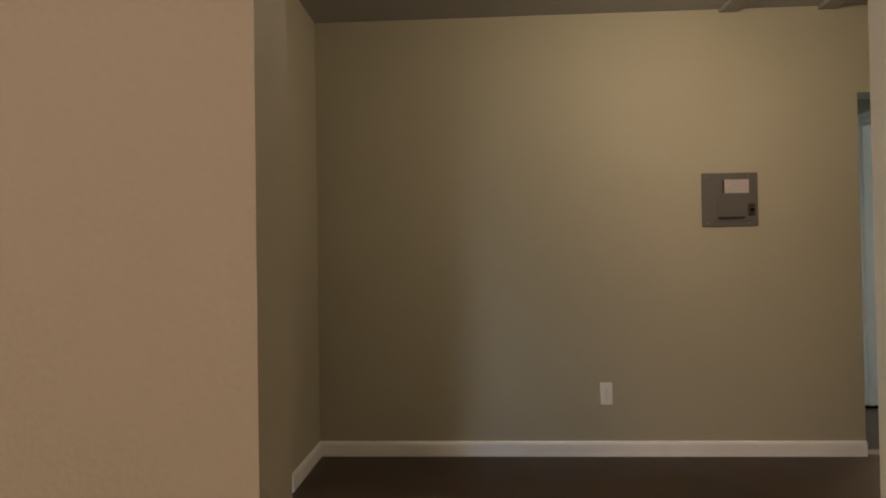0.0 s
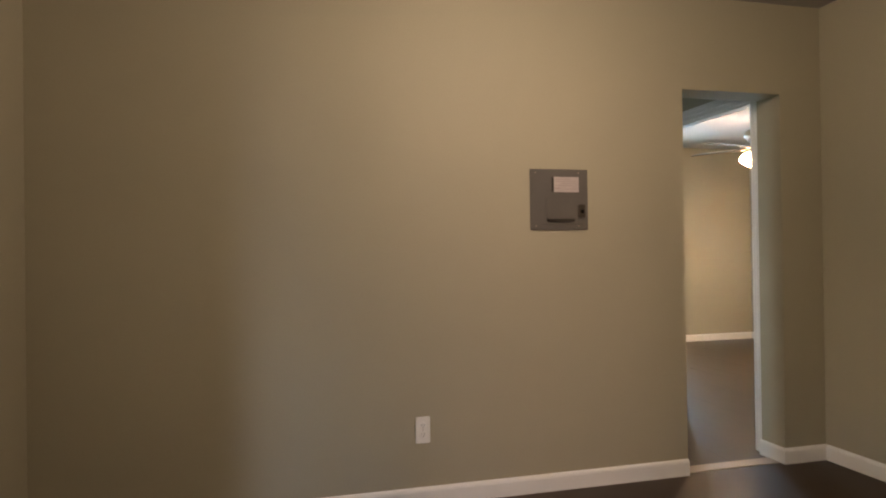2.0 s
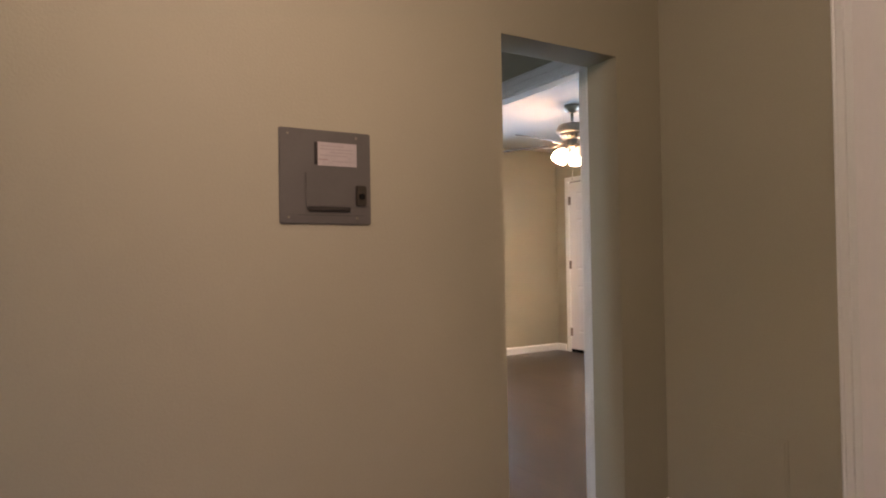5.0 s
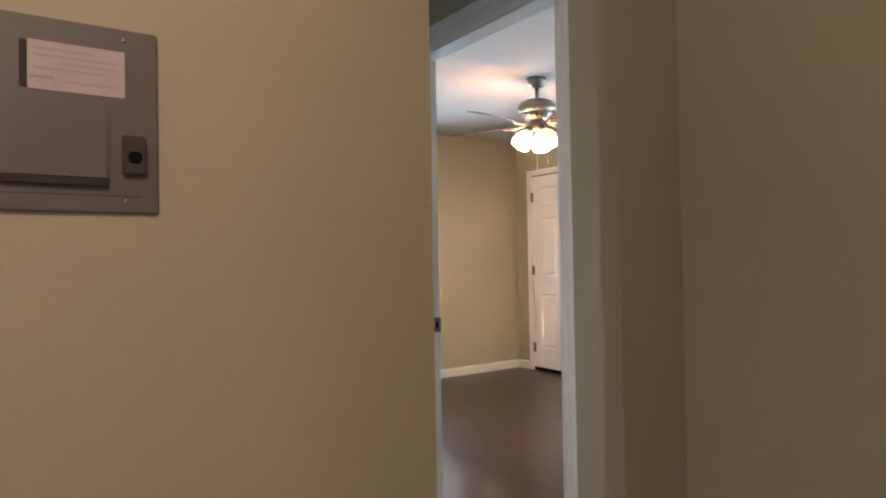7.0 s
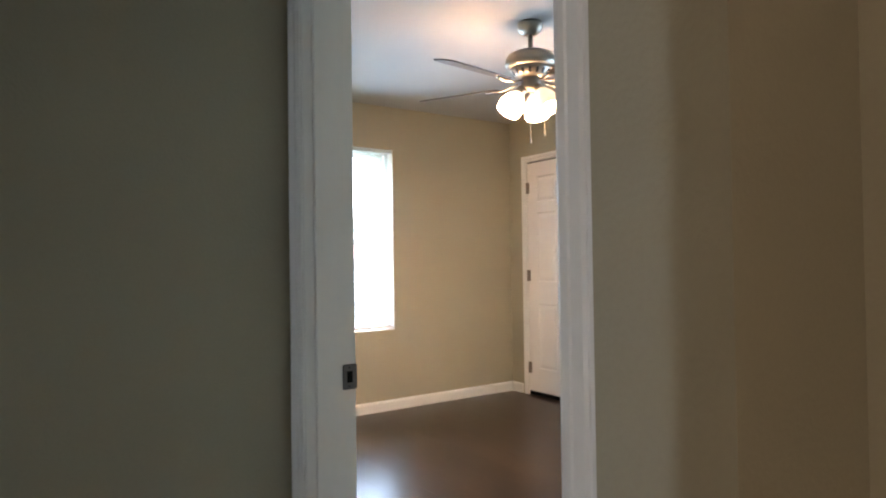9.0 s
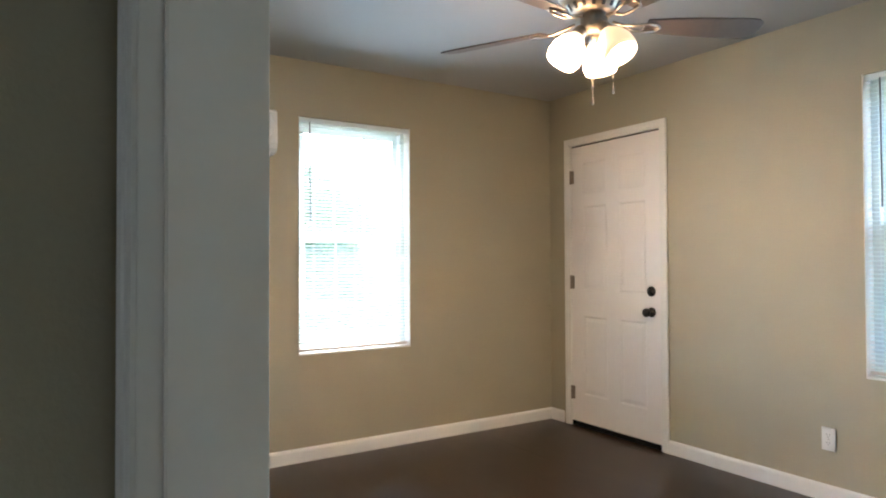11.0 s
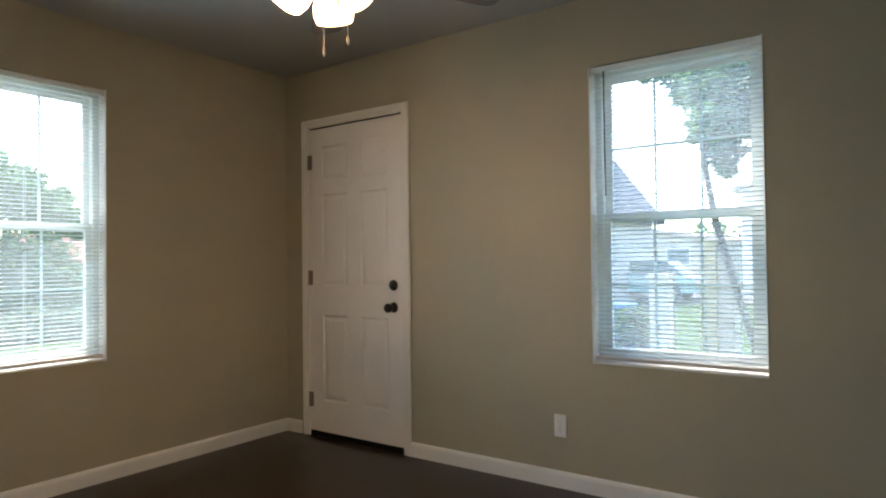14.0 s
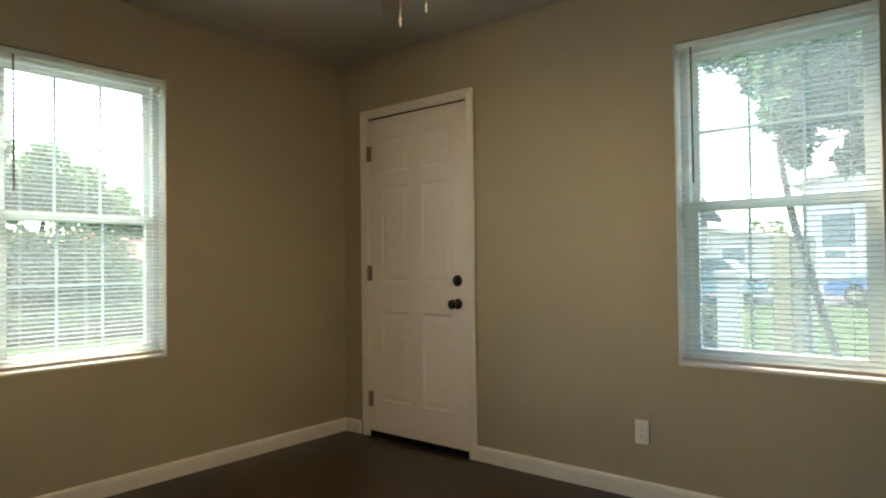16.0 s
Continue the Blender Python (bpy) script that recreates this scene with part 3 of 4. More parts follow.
def blind(name, m, w, h, label):
    """A lowered mini blind with open slats, hung inside the window recess."""
    top = tagged(new(name), label, "window blind", "bedroom window blinds")
    top.matrix_world = m
    part("head_rail", box((-w / 2 + 0.006, 0.012, h - 0.030), (w / 2 - 0.006, 0.042, h - 0.002), 0.002), VINYL, top)
    for x0, x1 in ((-w / 2 + 0.0055, -w / 2 + 0.030), (w / 2 - 0.030, w / 2 - 0.0055)):
        part("bracket", box((x0, 0.009, h - 0.034), (x1, 0.0118, h - 0.0015), 0.001), VINYL, top, "white plastic mounting bracket")
    part("bottom_rail", box((-w / 2 + 0.010, 0.014, 0.022), (w / 2 - 0.010, 0.038, 0.036), 0.003), RAIL, top, "bottom rail with its shade put into the pinkish-brown colour")
    me = slat_mesh(w - 0.022)
    z = 0.055
    while z < h - 0.04:
        s = new("slat", me)
        s.parent = top
        s.matrix_local = pose(random.uniform(-0.001, 0.001), 0.027, z, random.uniform(4.0, 8.0), random.uniform(-0.1, 0.1), 0)
        z += 0.0212
    for x in (-w * 0.36, 0.0, w * 0.36):
        part("ladder_cord", boxes([((x - 0.0008, 0.0138, 0.03), (x + 0.0008, 0.0150, h - 0.03)), ((x - 0.0008, 0.0392, 0.03), (x + 0.0008, 0.0404, h - 0.03))]), SLAT, top)
    part("tilt_wand", tube([(-w / 2 + 0.075, 0.008, h - 0.03), (-w / 2 + 0.078, 0.006, h * 0.56)], 0.004, 6), WAND, top, "dark grey plastic tilt wand")
    return top


WH = WIN_Z1 - WIN_Z0
M_N = pose((WL_X0 + WL_X1) / 2, BED_N, WIN_Z0)
M_E = pose(BED_E, (WR_Y0 + WR_Y1) / 2, WIN_Z0, 0, 0, -90)
window("window_1", M_N, WL_X1 - WL_X0, WH, GLASS_THIN_VEIL)
window("window_2", M_E, WR_Y1 - WR_Y0, WH, GLASS)
blind("window_blind", M_N, WL_X1 - WL_X0, WH, "white horizontal mini blind, lowered with open slats, in the window recess")
blind("window_blind", M_E, WR_Y1 - WR_Y0, WH, "white horizontal mini blind, lowered with open slats, in the window recess")


# ------------------------------------------------------------------ ceiling fan
def fan_blade():
    """A blade along +x from the hub, with a rounded, clipped end."""
    outline = [(0.205, -0.038), (0.30, -0.052), (0.45, -0.062), (0.60, -0.066), (0.640, -0.062), (0.662, -0.045), (0.668, -0.010), (0.668, 0.012), (0.660, 0.046), (0.640, 0.060), (0.60, 0.064), (0.45, 0.060), (0.30, 0.050), (0.205, 0.038)]
    bm = bmesh.new()
    lo = [bm.verts.new((x, y, -0.003)) for x, y in outline]
    hi = [bm.verts.new((x, y, 0.003)) for x, y in outline]
    bm.faces.new(lo[::-1])
    bm.faces.new(hi)
    for i in range(len(lo)):
        j = (i + 1) % len(lo)
        bm.faces.new((lo[i], lo[j], hi[j], hi[i]))
    return bm


def blade_iron():
    """The curved bracket that carries a blade: two prongs and a root."""
    bm = tube([(0.075, 0, 0.012), (0.12, 0, 0.000), (0.16, 0.018, -0.012), (0.20, 0.026, -0.010), (0.245, 0.018, -0.008)], 0.0055, 8)
    for pts in ([(0.12, 0, 0.000), (0.16, -0.018, -0.012), (0.20, -0.026, -0.010), (0.245, -0.018, -0.008)], [(0.245, 0.018, -0.008), (0.262, 0.0, -0.008), (0.245, -0.018, -0.008)]):
        t = tube(pts, 0.005, 8)
        me = bpy.data.meshes.new("tmp")
        t.to_mesh(me)
        t.free()
        bm.from_mesh(me)
    return bm


fan = tagged(empty("ceiling_fan", (*FAN, 0)), "brushed nickel ceiling fan with walnut blades and lit frosted shades", "ceiling fan")
part("canopy", lathe([(0.068, 2.454), (0.068, 2.440), (0.060, 2.412), (0.040, 2.392), (0.020, 2.388)], 28), NICKEL, fan, smooth=True)
part("downrod", lathe([(0.013, 2.39), (0.013, 2.297)], 14), NICKEL, fan, smooth=True)
part("motor_housing", lathe([(0.022, 2.312), (0.030, 2.300), (0.085, 2.296), (0.118, 2.282), (0.134, 2.256), (0.136, 2.234), (0.128, 2.216), (0.110, 2.208)], 36), NICKEL, fan, smooth=True)
vent = part("vent_ring", lathe([(0.111, 2.210), (0.106, 2.196), (0.084, 2.164), (0.050, 2.158)], 36), NICKEL, fan, "polished vent ring with slots", True)
for k in range(16):
    a = 2 * math.pi * k / 16
    c = part("vent_slot", box((-0.004, -0.007, -0.015), (0.004, 0.007, 0.015), 0.002), SLOT, vent)
    c.matrix_local = pose(0.0945 * math.cos(a), 0.0945 * math.sin(a), 2.181, 0, 35, math.degrees(a))
part("switch_housing", lathe([(0.048, 2.166), (0.052, 2.158), (0.052, 2.112), (0.048, 2.098), (0.030, 2.090)], 28), NICKEL, fan, smooth=True)
blade_me = iron_me = None
for k in range(5):
    a = FAN_TURN + 72 * k
    b = part("blade", fan_blade(), BLADE, fan)
    if blade_me:
        b.data = blade_me
    blade_me = b.data
    b.matrix_local = pose(0, 0, FAN_Z, 0, 0, a) @ pose(0, 0, 0, -14, 0, 0)
    i = part("blade_iron", blade_iron(), NICKEL, fan, smooth=True)
    if iron_me:
        i.data = iron_me
    iron_me = i.data
    i.matrix_local = pose(0, 0, FAN_Z, 0, 0, a) @ pose(0, 0, 0, -14, 0, 0)
SHADE_PROFILE = [(0.024, 0.0), (0.034, -0.012), (0.054, -0.040), (0.067, -0.078), (0.070, -0.112), (0.064, -0.140), (0.0615, -0.139), (0.067, -0.112), (0.064, -0.079), (0.051, -0.042), (0.030, -0.014), (0.0, -0.006)]
for a in FAN_SHADES:
    m = pose(0, 0, 2.092, 0, 0, a) @ pose(0.055, 0, 0, 0, -33, 0)
    holder = part("lamp_holder", lathe([(0.012, 0.03), (0.024, 0.012), (0.027, -0.012), (0.024, -0.018)], 18), NICKEL, fan, smooth=True)
    holder.matrix_local = m
    sh = part("shade", lathe(SHADE_PROFILE, 24), SHADE_DIM if a == FAN_SHADES[2] else SHADE, fan, "amber frosted glass bell shade with a weaker bulb" if a == FAN_SHADES[2] else "lit frosted glass bell shade", True)
    sh.matrix_local = m @ pose(0, 0, -0.014) @ Matrix.Diagonal((0.96, 0.96, 0.92, 1))
    part("bulb", lathe([(0.0, -0.025), (0.012, -0.03), (0.016, -0.055), (0.027, -0.085), (0.026, -0.105), (0.014, -0.122), (0.0, -0.126)], 16), BULB_LOW if a == FAN_SHADES[2] else BULB, sh, "lit bulb", True)
for x, y, z in ((0.0, 0.009, 1.812), (0.031, -0.067, 1.842)):
    bm = tube([(x, y, 2.094), (x, y, z + 0.03)], 0.0008, 6)
    for k in range(int((2.06 - z) / 0.0075)):
        bmesh.ops.create_icosphere(bm, subdivisions=1, radius=0.0024, matrix=Matrix.Translation((x, y, z + 0.034 + 0.0075 * k)))
    ch = part("pull_chain", bm, NICKEL, fan, "nickel ball chain", True)
    part("chain_fob", lathe([(0.0, 0.032), (0.004, 0.028), (0.005, 0.010), (0.0, 0.0)], 10, (x, y, z)), NICKEL, ch)


# ------------------------------------------------------------------ wall fittings
def outlet(m, label):
    """A duplex outlet and its plate; local x across, y into the wall, z up, centred."""
    top = tagged(new("wall_outlet"), label, "outlet", "wall outlets")
    top.matrix_world = m
    part("cover_plate", box((-0.035, -0.006, -0.0575), (0.035, 0.0, 0.0575), 0.003), PLASTIC, top)
    for z in (-0.0195, 0.0195):
        r = part("receptacle", lathe([(0.0165, 0), (0.0165, 0.0030), (0.0150, 0.004), (0, 0.004)], 20, (0, -0.0050, z), pose(0, 0, 0, 90, 0, 0)), PLASTIC, top)
        part("slot", boxes([((-0.0075, -0.0095, z - 0.001), (-0.0055, -0.0085, z + 0.008)), ((0.0055, -0.0095, z - 0.001), (0.0075, -0.0085, z + 0.007)), ((-0.002, -0.0095, z - 0.0095), (0.002, -0.0085, z - 0.0055))]), SLOT, r)
    part("screw", lathe([(0.003, 0), (0.0025, 0.001), (0, 0.0012)], 10, (0, -0.006, 0), pose(0, 0, 0, 90, 0, 0)), NICKEL, top)
    return top


outlet(pose(-1.409, -0.0005, 0.350) @ Matrix.Diagonal((1.0, 1.0, 1.08, 1)), "white duplex outlet with a plastic cover plate on the beige wall")
outlet(pose(BED_E - 0.0005, 2.138, 0.313, 0, 0, -90), "white duplex outlet with a plastic cover plate on the bedroom wall")

# electrical panel
PX, PZ = -0.706, 1.426
breaker = tagged(empty("electrical_panel", (PX, -0.0005, PZ)), "grey enamelled breaker panel with paper label, flush in the wall", "electrical panel")
part("cover", box((-0.154, -0.008, -0.150), (0.154, 0.0, 0.150), 0.003), PANEL_GREY, breaker)
lid = part("panel_door", box((-0.075, -0.017, -0.098), (0.080, -0.0075, 0.012), 0.004), PANEL_GREY, breaker)
part("finger_pull", box((-0.066, -0.0185, -0.109), (0.078, -0.007, -0.095), 0.003), PANEL_DARK, lid)
latch = part("latch", box((0.098, -0.020, -0.088), (0.134, -0.0075, -0.024), 0.003), LATCH, breaker, "brown-grey plastic latch")
part("latch_tab", box((0.106, -0.026, -0.068), (0.126, -0.019, -0.050), 0.003), BLACK, latch)
lab = part("paper_label", box((-0.030, -0.0092, 0.037), (0.104, -0.0078, 0.112)), PAPER, breaker, "white paper label with faded print")
part("label_holder", box((-0.040, -0.0110, 0.040), (-0.030, -0.0078, 0.110)), PANEL_DARK, breaker)
for x0, x1, z, mt in ((-0.022, 0.06, 0.100, INK_GREY), (-0.022, 0.09, 0.090, INK_GREY), (0.01, 0.09, 0.080, INK_GREY), (-0.022, 0.07, 0.070, INK_GREY), (-0.026, 0.005, 0.056, INK_RED), (0.02, 0.09, 0.052, INK_GREY)):
    part("print_line", box((x0, -0.0096, z - 0.002), (x1, -0.0091, z + 0.002)), mt, lab)
part("seam", box((-0.096, -0.0084, -0.1222), (0.127, -0.0079, -0.1208)), SLOT, breaker)
for x, z in ((-0.126, 0.132), (0.103, 0.132), (0.103, -0.130), (-0.126, -0.130)):
    part("screw", lathe([(0.0042, 0), (0.0036, 0.0012), (0, 0.0016)], 12, (x, -0.008, z), pose(0, 0, 0, 90, 0, 0)), NICKEL, breaker)

# painted access cover low on the living room's east wall
cover = tagged(empty("access_cover", (0.8755, -0.392, 0.2935)), "beige painted access cover low on the wall", "access cover")
part("frame", boxes([((-0.004, -0.164, -0.1685), (0.0, -0.154, 0.1685)), ((-0.004, 0.154, -0.1685), (0.0, 0.164, 0.1685)), ((-0.004, -0.154, -0.1685), (0.0, 0.154, -0.1585)), ((-0.004, -0.154, 0.1585), (0.0, 0.154, 0.1685))]), PAINT, cover)
part("panel", box((-0.0065, -0.1535, -0.158), (0.0, 0.1535, 0.158), 0.002), PAINT, cover)

# ------------------------------------------------------------------ split air conditioner
ac = tagged(empty("air_conditioner", (1.305, BED_N, 1.828)), "white wall-mounted split air conditioner above the floor", "air conditioner")
bm = bmesh.new()
sec = [(0.0, 0.0), (-0.150, 0.0), (-0.186, 0.008), (-0.202, 0.028), (-0.206, 0.060), (-0.203, 0.235), (-0.190, 0.250), (0.0, 0.250)]
ends = [[bm.verts.new((x, y, z)) for y, z in sec] for x in (-0.40, 0.40)]
for i in range(len(sec)):
    j = (i + 1) % len(sec)
    bm.faces.new((ends[0][i], ends[0][j], ends[1][j], ends[1][i]))
bm.faces.new(ends[0][::-1])
bm.faces.new(ends[1])
bmesh.ops.bevel(bm, geom=[e for e in bm.edges if abs(e.verts[0].co.x - e.verts[1].co.x) < 0.001], offset=0.006, segments=2, affect="EDGES")
part("body", bm, AC_WHITE, ac)
part("air_slot", box((-0.36, -0.2005, 0.008), (0.345, -0.150, 0.026)), BLACK, ac, "black air outlet slot")
fl = part("louver", box((-0.36, -0.030, -0.003), (0.35, 0.030, 0.003), 0.002), AC_WHITE, ac)
fl.matrix_local = pose(0, -0.168, -0.003, 12, 0, 0)
bm = bmesh.new()
rows_ac = []
for k in range(17):
    x = -0.396 + 0.0495 * k
    back = 0.012 * (x / 0.396) ** 4
    rows_ac.append([bm.verts.new((x, y + (back if y < -0.19 else 0), z)) for y, z in ((-0.150, 0.034), (-0.197, 0.034), (-0.2065, 0.044), (-0.2120, 0.075), (-0.2150, 0.120), (-0.2150, 0.170), (-0.2120, 0.215), (-0.2060, 0.236), (-0.197, 0.242), (-0.150, 0.242))])
for p, q in zip(rows_ac, rows_ac[1:]):
    for i in range(10):
        bm.faces.new((p[i], p[(i + 1) % 10], q[(i + 1) % 10], q[i]))
bm.faces.new(rows_ac[0])
bm.faces.new(rows_ac[-1])
part("front_panel", bm, AC_WHITE, ac, "glossy bowed white front panel", True)
cord = tagged(part("ac_cord", tube([(1.675, BED_N - 0.02, 1.84), (1.703, BED_N - 0.010, 1.70), (1.708, BED_N - 0.010, 1.2), (1.698, BED_N - 0.010, 0.68)], 0.0085, 8), CORD, smooth=True), "tan cord hanging down the wall from the air conditioner", "cord")
part("cord_end", box((-0.018, -0.016, -0.03), (0.010, 0.010, 0.012), 0.004), CORD, cord).location = (1.698, BED_N - 0.012, 0.67)

# ------------------------------------------------------------------ kitchen corner
for y0, y1 in ((0.30, 0.95), (0.95, 1.60), (1.60, 2.25), (2.25, 2.90)):
    cab = tagged(empty("base_cabinet", (-5.15, (y0 + y1) / 2, 0)), "cream painted kitchen base cabinet under the dark worktop", "cabinet", "kitchen base cabinets")
    hw = (y1 - y0) / 2 - 0.001
    part("body", box((-0.29, -hw, 0.09), (0.28, hw, 0.875)), CREAM, cab)
    part("plinth", box((-0.29, -hw, 0.0), (0.22, hw, 0.089)), CREAM, cab)
    part("drawer_front", box((0.281, -hw + 0.012, 0.71), (0.300, hw - 0.012, 0.86), 0.004), CREAM, cab)
    dr = part("door", box((0.281, -hw + 0.012, 0.11), (0.300, hw - 0.012, 0.69), 0.004), CREAM, cab)
tagged(part("worktop", box((-5.449, 0.28, 0.876), (-4.83, 2.92, 0.915), 0.006), COUNTER), "dark polished kitchen worktop on the cabinets", "worktop")
for y0, y1 in ((1.90, 2.50), (2.50, 3.10)):
    cab = tagged(empty("wall_cabinet", (-5.30, (y0 + y1) / 2, 1.29)), "cream painted kitchen wall cabinet above tiled splashback", "cabinet", "kitchen wall cabinets")
    hw = (y1 - y0) / 2 - 0.001
    part("body", box((-0.149, -hw, 0.0), (0.14, hw, 0.70)), CREAM, cab)
    part("door", box((0.141, -hw + 0.01, 0.008), (0.160, hw - 0.01, 0.692), 0.004), CREAM, cab)
splash = tagged(part("trim_splashback", box((-5.449, 1.0, 0.916), (-5.441, 3.0, 1.288)), GROUT), kind="structure")
tile_me = None
for i in range(20):
    for j in range(4):
        y, z = 1.002 + i * 0.1, 0.919 + j * 0.0925
        if y > 2.95:
            continue
        t = part("tile", box((-5.4405, 0, 0), (-5.436, 0.096, 0.089)), TILE, splash) if tile_me is None else new("tile", tile_me)
        tile_me = tile_me or t.data
        t.parent = splash
        t.location = (0, y, z)


# ------------------------------------------------------------------ outside
GRASS = surface("lawn_grass", (0.046, 0.080, 0.026), 0.95, spec=0.08, vary=0.35, scale=0.6, fine=14, bump=0.01)
ASPHALT = surface("grey_asphalt", (0.06, 0.06, 0.062), 0.85, vary=0.15, scale=2, fine=60)
CONCRETE = surface("pale_concrete", (0.42, 0.41, 0.38), 0.85, vary=0.10, scale=2, fine=40)
LEAF = let_through(surface("green_leaves", (0.045, 0.098, 0.058), 0.55, spec=0.25, vary=0.45, scale=1.5, fine=12), (0.15, 0.28, 0.13), 0.35)
LEAF_LIGHT = let_through(surface("light_green_leaves", (0.13, 0.19, 0.10), 0.55, spec=0.25, vary=0.40, scale=1.5, fine=12), (0.15, 0.28, 0.13), 0.35)
LEAF_GREY = let_through(surface("grey_green_leaves", (0.09, 0.105, 0.085), 0.6, spec=0.25, vary=0.40, scale=1.5, fine=12), (0.15, 0.28, 0.13), 0.35)
BARK = surface("brown_bark", (0.085, 0.068, 0.052), 0.9, vary=0.35, scale=6, fine=30, bump=0.01)
STUCCO_TAN = surface("tan_stucco", (0.44, 0.36, 0.20), 0.9, vary=0.08, scale=2, fine=60, bump=0.003)
# greyer tan: the pillar's side shade put into the colour
STUCCO_SHADED = surface("shaded_tan_stucco", (0.40, 0.35, 0.27), 0.9, vary=0.08, scale=2, fine=60, bump=0.003)
STUCCO_WHITE = surface("white_stucco", (0.56, 0.56, 0.53), 0.9, vary=0.06, scale=1, fine=40)
STUCCO_PALE = surface("pale_stucco", (0.46, 0.43, 0.37), 0.9, vary=0.06, scale=1, fine=40)
ROOF_DARK = surface("dark_shingle_roof", (0.07, 0.075, 0.085), 0.9, vary=0.25, scale=3, fine=20)
ROOF_PINK = surface("pale_pink_roof", (0.50, 0.41, 0.37), 0.9, vary=0.15, scale=3, fine=20)
ROOF_RED = surface("reddish_roof", (0.32, 0.15, 0.11), 0.9, vary=0.2, scale=3, fine=20)
PANE_DARK = surface("dark_window_pane", (0.10, 0.16, 0.17), 0.12, vary=0.1, scale=2)
CAR_BLUE = surface("blue_car_paint", (0.03, 0.16, 0.45), 0.25, vary=0.03)
CAR_TEAL = surface("teal_car_paint", (0.25, 0.42, 0.42), 0.25, vary=0.03)
TYRE = surface("tyre_rubber", (0.02, 0.02, 0.02), 0.8)
TAIL = surface("red_lamp_plastic", (0.55, 0.05, 0.04), 0.3)
ORANGE = surface("orange_plastic", (0.70, 0.14, 0.04), 0.5)
BIN_BLUE = surface("blue_bin_plastic", (0.05, 0.18, 0.42), 0.5)
GZ = -0.40

bm = bmesh.new()
bmesh.ops.create_circle(bm, cap_ends=True, radius=900, segments=64, matrix=Matrix.Translation((0, 0, GZ)))
tagged(part("ground", bm, GRASS), kind="structure")
tagged(part("road", box((23.5, -90, GZ + 0.004), (30.5, 120, GZ + 0.03)), ASPHALT), kind="structure")
tagged(part("pavement", box((30.7, -90, GZ + 0.004), (32.2, 120, GZ + 0.15), 0.02), CONCRETE), kind="structure")


def leaves(clumps, count, size, seed):
    """A crown of small folded leaves scattered through rounded clumps (x, y, z, radius)."""
    rng = np.random.default_rng(seed)
    vol = np.array([c[3] ** 2 for c in clumps])
    pick = rng.choice(len(clumps), count, p=vol / vol.sum())
    d = rng.normal(size=(count, 3))
    d /= np.linalg.norm(d, axis=1)[:, None]
    r = rng.uniform(0.1, 1.12, count) ** 0.55
    c = np.array(clumps)[pick]
    centre = c[:, :3] + d * (r * c[:, 3])[:, None] * np.array([1, 1, 0.8])
    a = rng.normal(size=(count, 3))
    a /= np.linalg.norm(a, axis=1)[:, None]
    b = np.cross(a, rng.normal(size=(count, 3)))
    b /= np.linalg.norm(b, axis=1)[:, None]
    n = np.cross(a, b)
    s = (size * rng.uniform(0.6, 1.4, count))[:, None]
    pts = np.stack([centre - a * s, centre + b * s * 0.45 + n * s * 0.2, centre + a * s, centre - b * s * 0.45 + n * s * 0.2], 1).reshape(-1, 3)
    k = np.arange(count) * 4
    faces = np.concatenate([np.stack([k, k + 1, k + 2], 1), np.stack([k, k + 2, k + 3], 1)])
    me = bpy.data.meshes.new("crown")
    me.from_pydata(pts.tolist(), [], faces.tolist())
    return me


def taper(points, r0, r1, n=10):
    """A tapering limb along points, slightly knotted."""
    bm = bmesh.new()
    pts = [Vector(p) for p in points]
    rings = []
    for i, p in enumerate(pts):
        d = (pts[min(i + 1, len(pts) - 1)] - pts[max(i - 1, 0)]).normalized()
        side = d.cross(Vector((1, 0.2, 0))).normalized()
        up = d.cross(side)
        r = r0 + (r1 - r0) * i / (len(pts) - 1)
        rings.append([bm.verts.new(p + r * random.uniform(0.88, 1.12) * (math.cos(2 * math.pi * k / n) * side + math.sin(2 * math.pi * k / n) * up)) for k in range(n)])
    for a, b in zip(rings, rings[1:]):
        for k in range(n):
            bm.faces.new((a[k], a[(k + 1) % n], b[(k + 1) % n], b[k]))
    bm.faces.new(rings[0][::-1])
    bm.faces.new(rings[-1])
    return bm


def tree(name, base, trunk_points, limbs, clumps, count, size, mat, label, category, seed, r0=0.13):
    top = tagged(new(name), label, category)
    top.location = base
    inv = Vector(base)
    loc = lambda p: Vector(p) - inv
    part("trunk", taper([loc(p) for p in trunk_points], r0, r0 * 0.6), BARK, top, smooth=True)
    for pts in limbs:
        part("limb", taper([loc(p) for p in pts], r0 * 0.32, r0 * 0.08, 8), BARK, top, smooth=True)
    me = leaves([(*loc(c[:3]), c[3]) for c in clumps], count, size, seed)
    me.materials.append(mat)
    crown = new("crown", me)
    crown.parent = top
    return top


